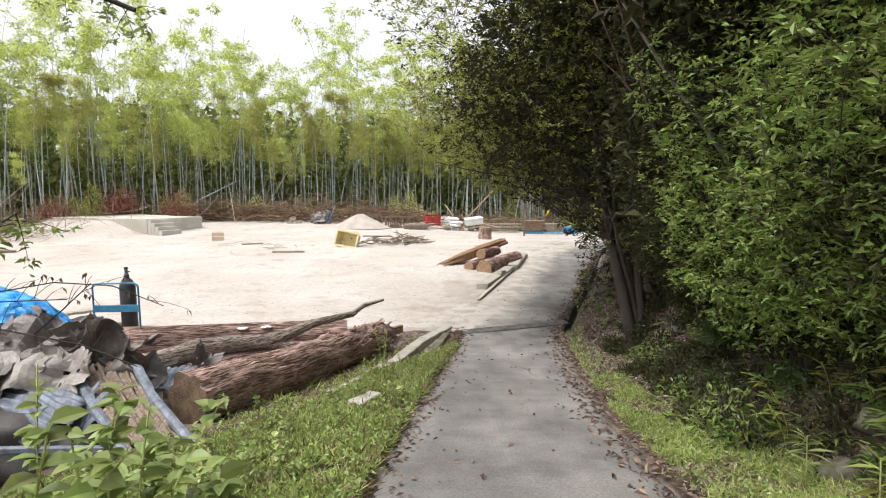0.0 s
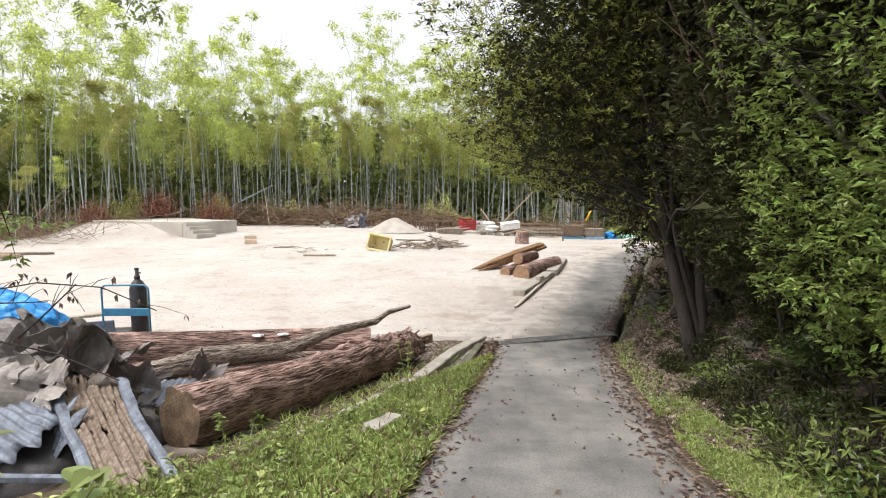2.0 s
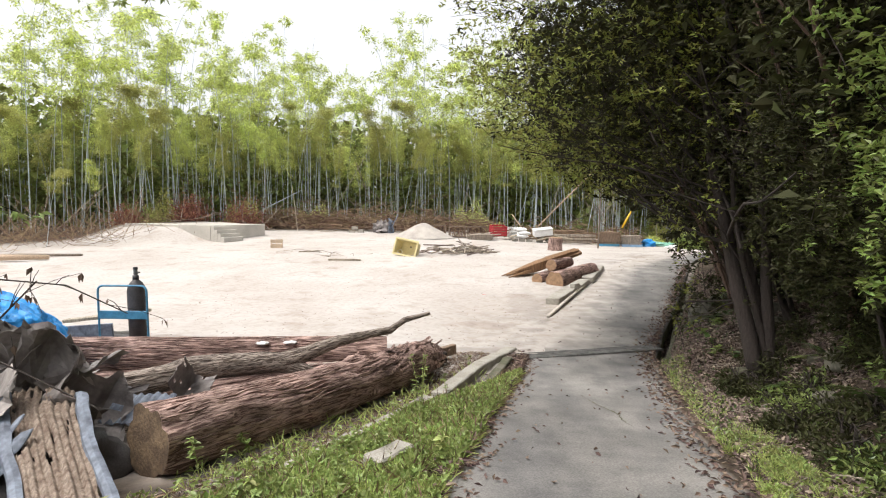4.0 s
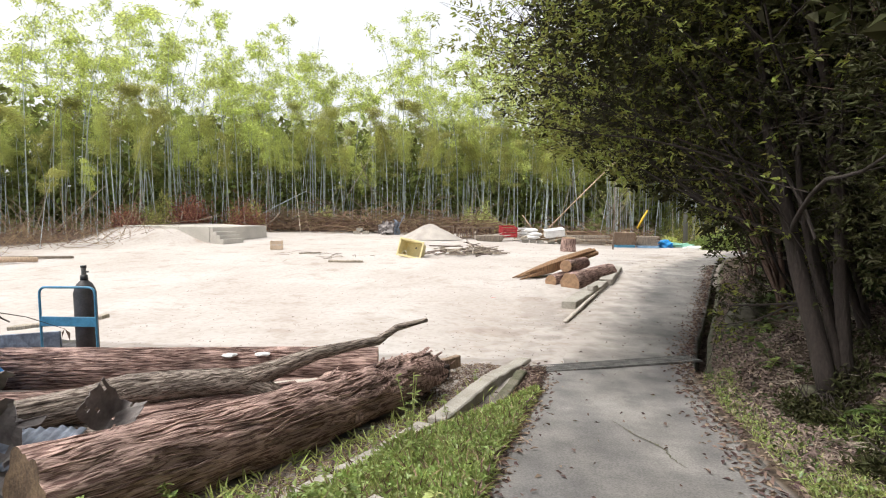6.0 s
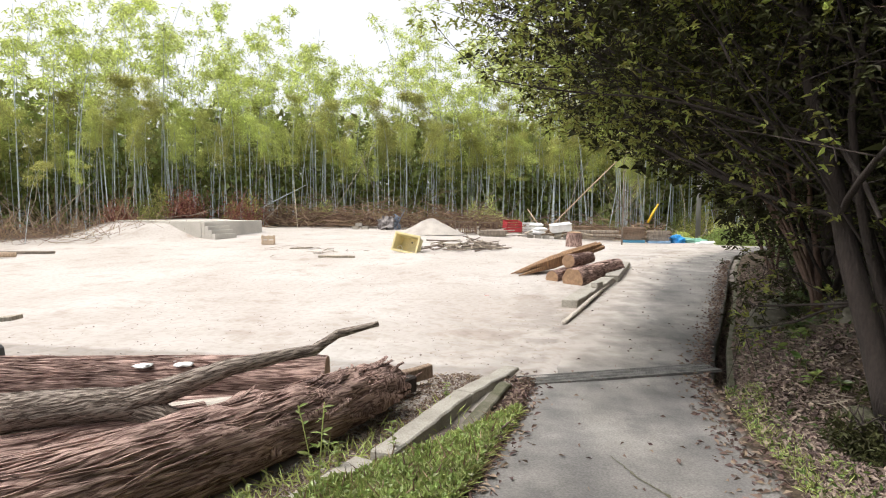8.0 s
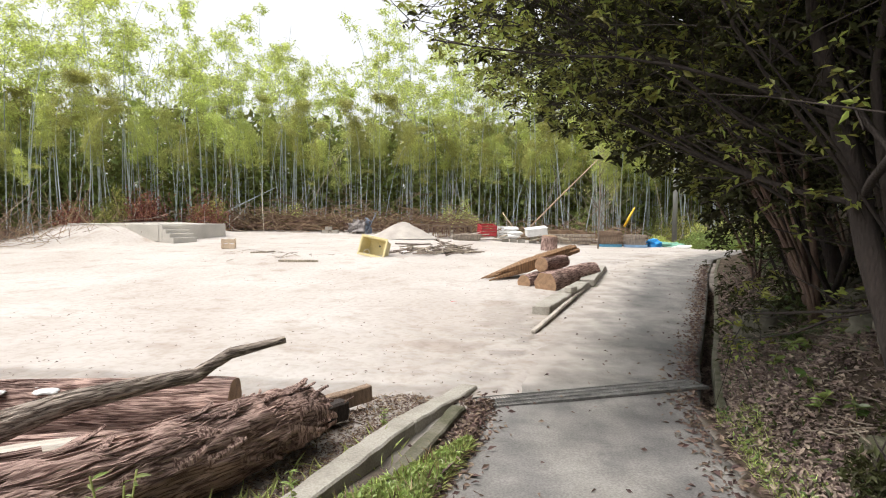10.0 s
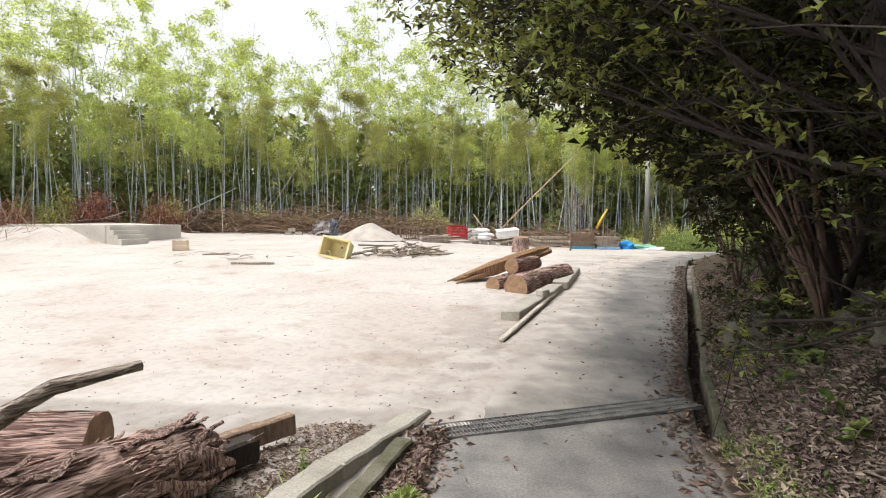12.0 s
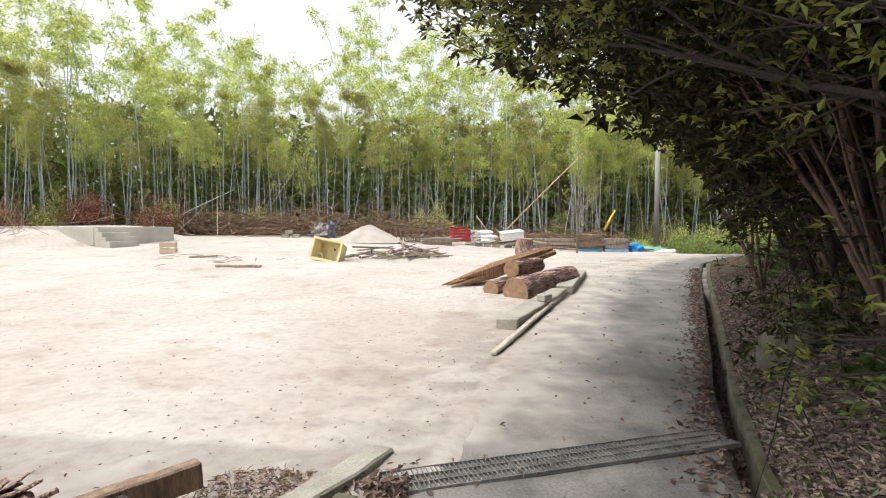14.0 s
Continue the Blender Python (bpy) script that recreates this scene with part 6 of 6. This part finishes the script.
# bank growth, mostly in darkened leaves that stand in for shade
for k, (y, d, w, h) in enumerate([(3.6, 1.9, 0.5, 0.5), (4.6, 1.7, 0.5, 0.55), (5.5, 1.8, 0.45, 0.5), (6.3, 1.6, 0.4, 0.5), (7.2, 1.7, 0.45, 0.55), (8.2, 1.9, 0.5, 0.6), (5.0, 2.5, 0.6, 0.6), (6.8, 2.5, 0.6, 0.6), (2.6, 1.9, 0.5, 0.5), (10.4, 1.9, 0.4, 0.4), (12.2, 2.1, 0.5, 0.4)]):
    bush(road_right(y) + d, y, w, h, 1300, M_LEAF_SHADED if k % 3 else M_LEAF, (0.075, 0.03), "dark leafy growth on the shaded bank", seed=200 + k)
for k in range(44):
    y = r.uniform(1.6, 8.3)
    d = r.uniform(0.85, 1.9)
    bush(road_right(y) + d, y, r.uniform(0.22, 0.45), r.uniform(0.25, 0.5), 420, (M_LEAF_SHADED, M_LEAF_SHADED, M_LEAF, M_LEAF_BRIGHT)[k % 4], (0.07, 0.026), "low dark leafy seedling clump on the shaded bank", seed=300 + k)
# extra clumps that deepen the shade under the leaning tree by colour
for k in range(18):
    y = r.uniform(6.6, 9.4)
    bush(road_right(y) + r.uniform(0.75, 1.7), y, r.uniform(0.25, 0.4), r.uniform(0.2, 0.4), 420, M_LEAF_SHADED, (0.065, 0.026), "low dark leafy clump at the tree's foot", seed=380 + k)
for k in range(34):
    y = r.uniform(1.4, 4.6)
    weed("bamboo_grass", "low bamboo grass with long pointed leaves on the bank", road_right(y) + r.uniform(0.75, 1.5), y, r.uniform(0.2, 0.45), 0.022, 22, 400 + k, (M_LEAF_YELLOW, M_LEAF_BRIGHT)[k % 2], 0.35, 0.15)
for k in range(16):
    y = r.uniform(9.2, 14)
    weed("bank_weed", "small broad-leaved plant among the fallen leaves", road_right(y) + r.uniform(0.5, 1.3), y, r.uniform(0.1, 0.25), 0.04, 12, 450 + k, (M_LEAF, M_LEAF_BRIGHT)[k % 2], 0.3, 0.09)
for k, pts in enumerate([[(3.45, 4.5, 0.0), (3.05, 4.7, 0.9), (2.63, 5.0, 1.67), (2.2, 5.5, 2.6), (1.87, 6.0, 3.49), (1.7, 6.4, 4.3)]]):
    limb = thing("leaning_tree", "bare slender mossy stem leaning out over the shrubs", "stem", pose(0, 0, 0))
    pts[0] = (pts[0][0], pts[0][1], gz(pts[0][0], pts[0][1]) - 0.05)
    part("stem", tubes_bm([(pts, [0.035, 0.03, 0.027, 0.022, 0.016, 0.008])], 8, 0.2), M_MOSSY, limb, smooth=True)


def slender_trunks(x, y, seed, count, mat, label):
    """Several thin bare stems from one foot, leaning out over the lane and forking above."""
    q = random.Random(seed)
    root = thing("slender_tree", label, "tree", pose(x, y, gz(x, y) - 0.05))
    for k in range(count):
        ax, ay, h = q.uniform(-0.55, -0.15), q.gauss(0, 0.3), q.uniform(3.6, 5.0)
        r0 = q.uniform(0.016, 0.045)
        bend = [q.gauss(0, 0.07) for _ in range(8)]
        pts = [Vector((ax * h * t ** 1.25 + q.gauss(0, 0.015) + 0.3 * bend[0] * math.sin(4 * t + k), ay * h * t ** 1.2 + 0.5 * bend[1] * math.sin(5 * t), h * t)) for t in np.linspace(0, 1, 12)]
        stem = part("stem", tubes_bm([(pts, [r0 * (1 - 0.7 * i / 11) for i in range(12)])], 7, 0.2), mat, root, smooth=True)
        for _ in range(5):
            i = q.randrange(4, 11)
            e = pts[i] + Vector((q.uniform(-0.9, 0.2), q.gauss(0, 0.6), q.uniform(0.2, 0.9)))
            part("twig", tubes_bm([([pts[i], pts[i].lerp(e, 0.5) + Vector((0, 0, 0.06)), e], [r0 * 0.35, r0 * 0.22, 0.002])], 4, 0, False), mat, stem, smooth=True)


M_STEM = material("brown_stem_bark", (0.2, 0.13, 0.1), 0.9, 0.4, 5.0, 0.5, 30, second=(0.1, 0.065, 0.05), stretch=(3, 3, 0.8))
for k, (x, y, c) in enumerate([(3.95, 11.95, 8), (5.2, 14.6, 4), (6.15, 18.7, 3), (4.3, 10.6, 5), (4.9, 12.9, 4), (3.75, 8.2, 3), (7.2, 21.5, 3)]):
    slender_trunks(x, y, 70 + k, c, M_STEM, "cluster of slender bare brown stems rising from the leaf-strewn bank")


def young_tree(x, y, h, seed, label):
    r = random.Random(seed)
    root = thing("young_tree", label, "tree", pose(x, y, gz(x, y)))
    part("stem", tubes_bm([([(0, 0, 0), (0.05, 0, h * 0.5), (0, 0.05, h)], [0.045, 0.03, 0.008])], 7), M_GREYWOOD, root, smooth=True)
    paths, cs = [], []
    for k in range(34):
        t = r.uniform(0.25, 0.97)
        a, L = r.uniform(0, 6.28), (1.15 - t) * h * 0.42
        b = Vector((0.03, 0.02, h * t))
        e = b + Vector((math.cos(a) * L, math.sin(a) * L, L * 0.75))
        paths.append(([b, b.lerp(e, 0.5) - Vector((0, 0, 0.06)), e], [0.012, 0.008, 0.003]))
        for _ in range(9):
            cs.append((b.lerp(e, r.uniform(0.4, 1)) + Vector((r.gauss(0, 0.08), r.gauss(0, 0.08), r.gauss(0, 0.08))))[:])
    part("branchwork", tubes_bm(paths, 4, 0, False), M_GREYWOOD, root)
    v, f = leaves(cs, rng.normal(size=(len(cs), 3)), 0.1, 0.04)
    ob = quick("leafage", v, f, M_BAMBOO)
    ob.parent = root
    tagged(ob, kind="stuff")


young_tree(4.75, 33.0, 5.0, 2, "thin young tree with upswept sparse branches on the sand")


# ---- branches at the lane's other side ----
def overhang(name, label, points, radius, clumps, mat, leaf, seed, droop=0.2):
    r = random.Random(seed)
    root = thing(name, label, "branch", pose(*points[0]))
    o = Vector(points[0])
    P = [Vector(p) - o for p in points]
    paths = [(P, [radius * (1 - 0.75 * i / (len(P) - 1)) for i in range(len(P))])]
    cs, ws = [], []
    for _ in range(clumps):
        t = r.uniform(0.55, 1) * (len(P) - 1)
        i = min(int(t), len(P) - 2)
        b = P[i].lerp(P[i + 1], t - i)
        e = b + Vector((r.gauss(0, 0.35), r.gauss(0, 0.35), r.gauss(-droop, 0.2)))
        paths.append(([b, b.lerp(e, 0.5) + Vector((0, 0, 0.05)), e], [0.008, 0.005, 0.002]))
        for _ in range(26):
            q = b.lerp(e, r.uniform(0.2, 1.05))
            cs.append((q + Vector((r.gauss(0, 0.04), r.gauss(0, 0.04), r.gauss(0, 0.04))))[:])
            ws.append((r.gauss(0, 1), r.gauss(0, 1), r.gauss(-0.4, 0.4)))
    part("bough", tubes_bm(paths, 5, 0, False), M_TREE, root, smooth=True)
    v, f = leaves(cs, ws, *leaf)
    ob = quick("leafage", v, f, mat)
    ob.parent = root
    tagged(ob, kind="stuff")


overhang("broadleaf_tree", "leafy end of a tree limb high over the yard", [(-11.5, 7.0, -1.2), (-11.2, 7.2, 3.0), (-9, 8, 5.0), (-6.6, 8.7, 5.0), (-4.9, 9.0, 4.35)], 0.16, 26, M_LEAF_BRIGHT, (0.12, 0.045), 4)
overhang("roadside_sapling", "green leafy sapling beside the scrap heap", [(-5.9, 6.3, -1.1), (-5.7, 6.3, 0.3), (-5.2, 6.2, 1.0), (-4.75, 6.15, 1.25)], 0.03, 9, M_LEAF_BRIGHT, (0.11, 0.05), 5)

# bare twigs with withered leaves over the scrap heap
def bare_branch():
    r = random.Random(8)
    root = thing("dead_branch", "bare twiggy branch with a few withered leaves on the scrap heap", "branch", pose(-5.3, 5.9, 0.0))
    paths, cs = [], []
    mains = [[(-0.6, -0.1, 0.1), (0.2, -0.05, 0.3), (0.9, 0.05, 0.42), (1.45, 0.1, 0.38), (1.95, 0.1, 0.18)], [(-0.6, 0, 0.2), (0.4, -0.1, 0.25), (1.2, -0.2, 0.3)], [(-0.4, -0.4, 0.0), (0.6, -0.5, 0.12), (1.5, -0.5, -0.05), (2.0, -0.5, -0.25)], [(0.7, 0.0, -0.1), (1.0, 0, 0.15), (1.3, 0, 0.42)]]
    for q in mains:
        q = [Vector(p) * 1.12 for p in q]
        paths.append((q, [0.012 * (1 - 0.7 * i / len(q)) for i in range(len(q))]))
        for _ in range(9):
            i = r.randrange(len(q) - 1)
            b = q[i].lerp(q[i + 1], r.random())
            e = b + Vector((r.gauss(0.15, 0.15), r.gauss(0, 0.15), r.gauss(0.05, 0.16)))
            paths.append(([b, b.lerp(e, 0.5) + Vector((0, 0, 0.02)), e], [0.004, 0.003, 0.002]))
            if r.random() < 0.6:
                cs.append(e[:])
    part("branchwork", tubes_bm(paths, 4, 0, False), M_TREE, root, smooth=True)
    for c in cs * 2:
        v, f = leaves([c], [(r.gauss(0, 0.3), r.gauss(0, 0.3), -1)], 0.07, 0.03)
        quick("withered_leaf", v, f, M_DRYLEAF).parent = root


bare_branch()


# torn bark and splinters on the thick log
def splinters():
    r = random.Random(12)
    a, b = Vector((-2.2, 6.9, -0.62)), Vector((-0.95, 9.75, -0.85))
    for k in range(14):
        t = r.random() ** 0.6
        c = a.lerp(b, t) + Vector((r.uniform(-0.1, 0.26), 0, r.uniform(-0.2, 0.04)))
        d = Vector((r.gauss(0.09, 0.06), r.gauss(0.09, 0.07), r.gauss(0.0, 0.03)))
        tagged(part("bark_splinter", tubes_bm([([c, c + d * 0.6, c + d], [0.009, 0.006, 0.002])], 4), M_SNAPPED if k % 3 == 0 else M_BARK), "torn strip of wood on the thick log", "splinter")


splinters()


def bark_flaps():
    """Curled ribbons of bark peeling off the thick log's broken end."""
    r = random.Random(44)
    a, b = Vector((-2.0, 7.3, -0.9)), Vector((-1.08, 9.6, -1.01))
    way = (b - a).normalized()
    side = way.cross(Vector((0, 0, 1))).normalized()
    up = side.cross(way)
    for k in range(46):
        t = 0.97 - 0.75 * r.random() ** 1.6
        q, rad = r.uniform(-0.4, 2.6), 0.268 - 0.06 * t ** 4
        out = side * math.cos(q) + up * math.sin(q)
        tang = out.cross(way)
        c = a.lerp(b, t) + out * rad
        L, W, curl = r.uniform(0.1, 0.3), r.uniform(0.02, 0.05), r.uniform(0.01, 0.07)
        bm = bmesh.new()
        rows = []
        for i in range(6):
            u = i / 5
            p = c + way * (u - 0.5) * L + out * (curl * u ** 2.2 + 0.004) + tang * 0.03 * math.sin(u * 3 + k)
            wd = W * (1 - 0.6 * u) * r.uniform(0.8, 1.2)
            rows.append([bm.verts.new(p - tang * wd - out * 0.006), bm.verts.new(p), bm.verts.new(p + tang * wd - out * 0.006)])
        for e, f in zip(rows, rows[1:]):
            for j in range(2):
                bm.faces.new((e[j], e[j + 1], f[j + 1], f[j]))
        ob = part("bark_flap", bm, M_BARK)
        ob.modifiers.new("thickness", "SOLIDIFY").thickness = 0.006
        tagged(ob, "curled strip of red-brown bark peeling off the thick log", "bark")


bark_flaps()
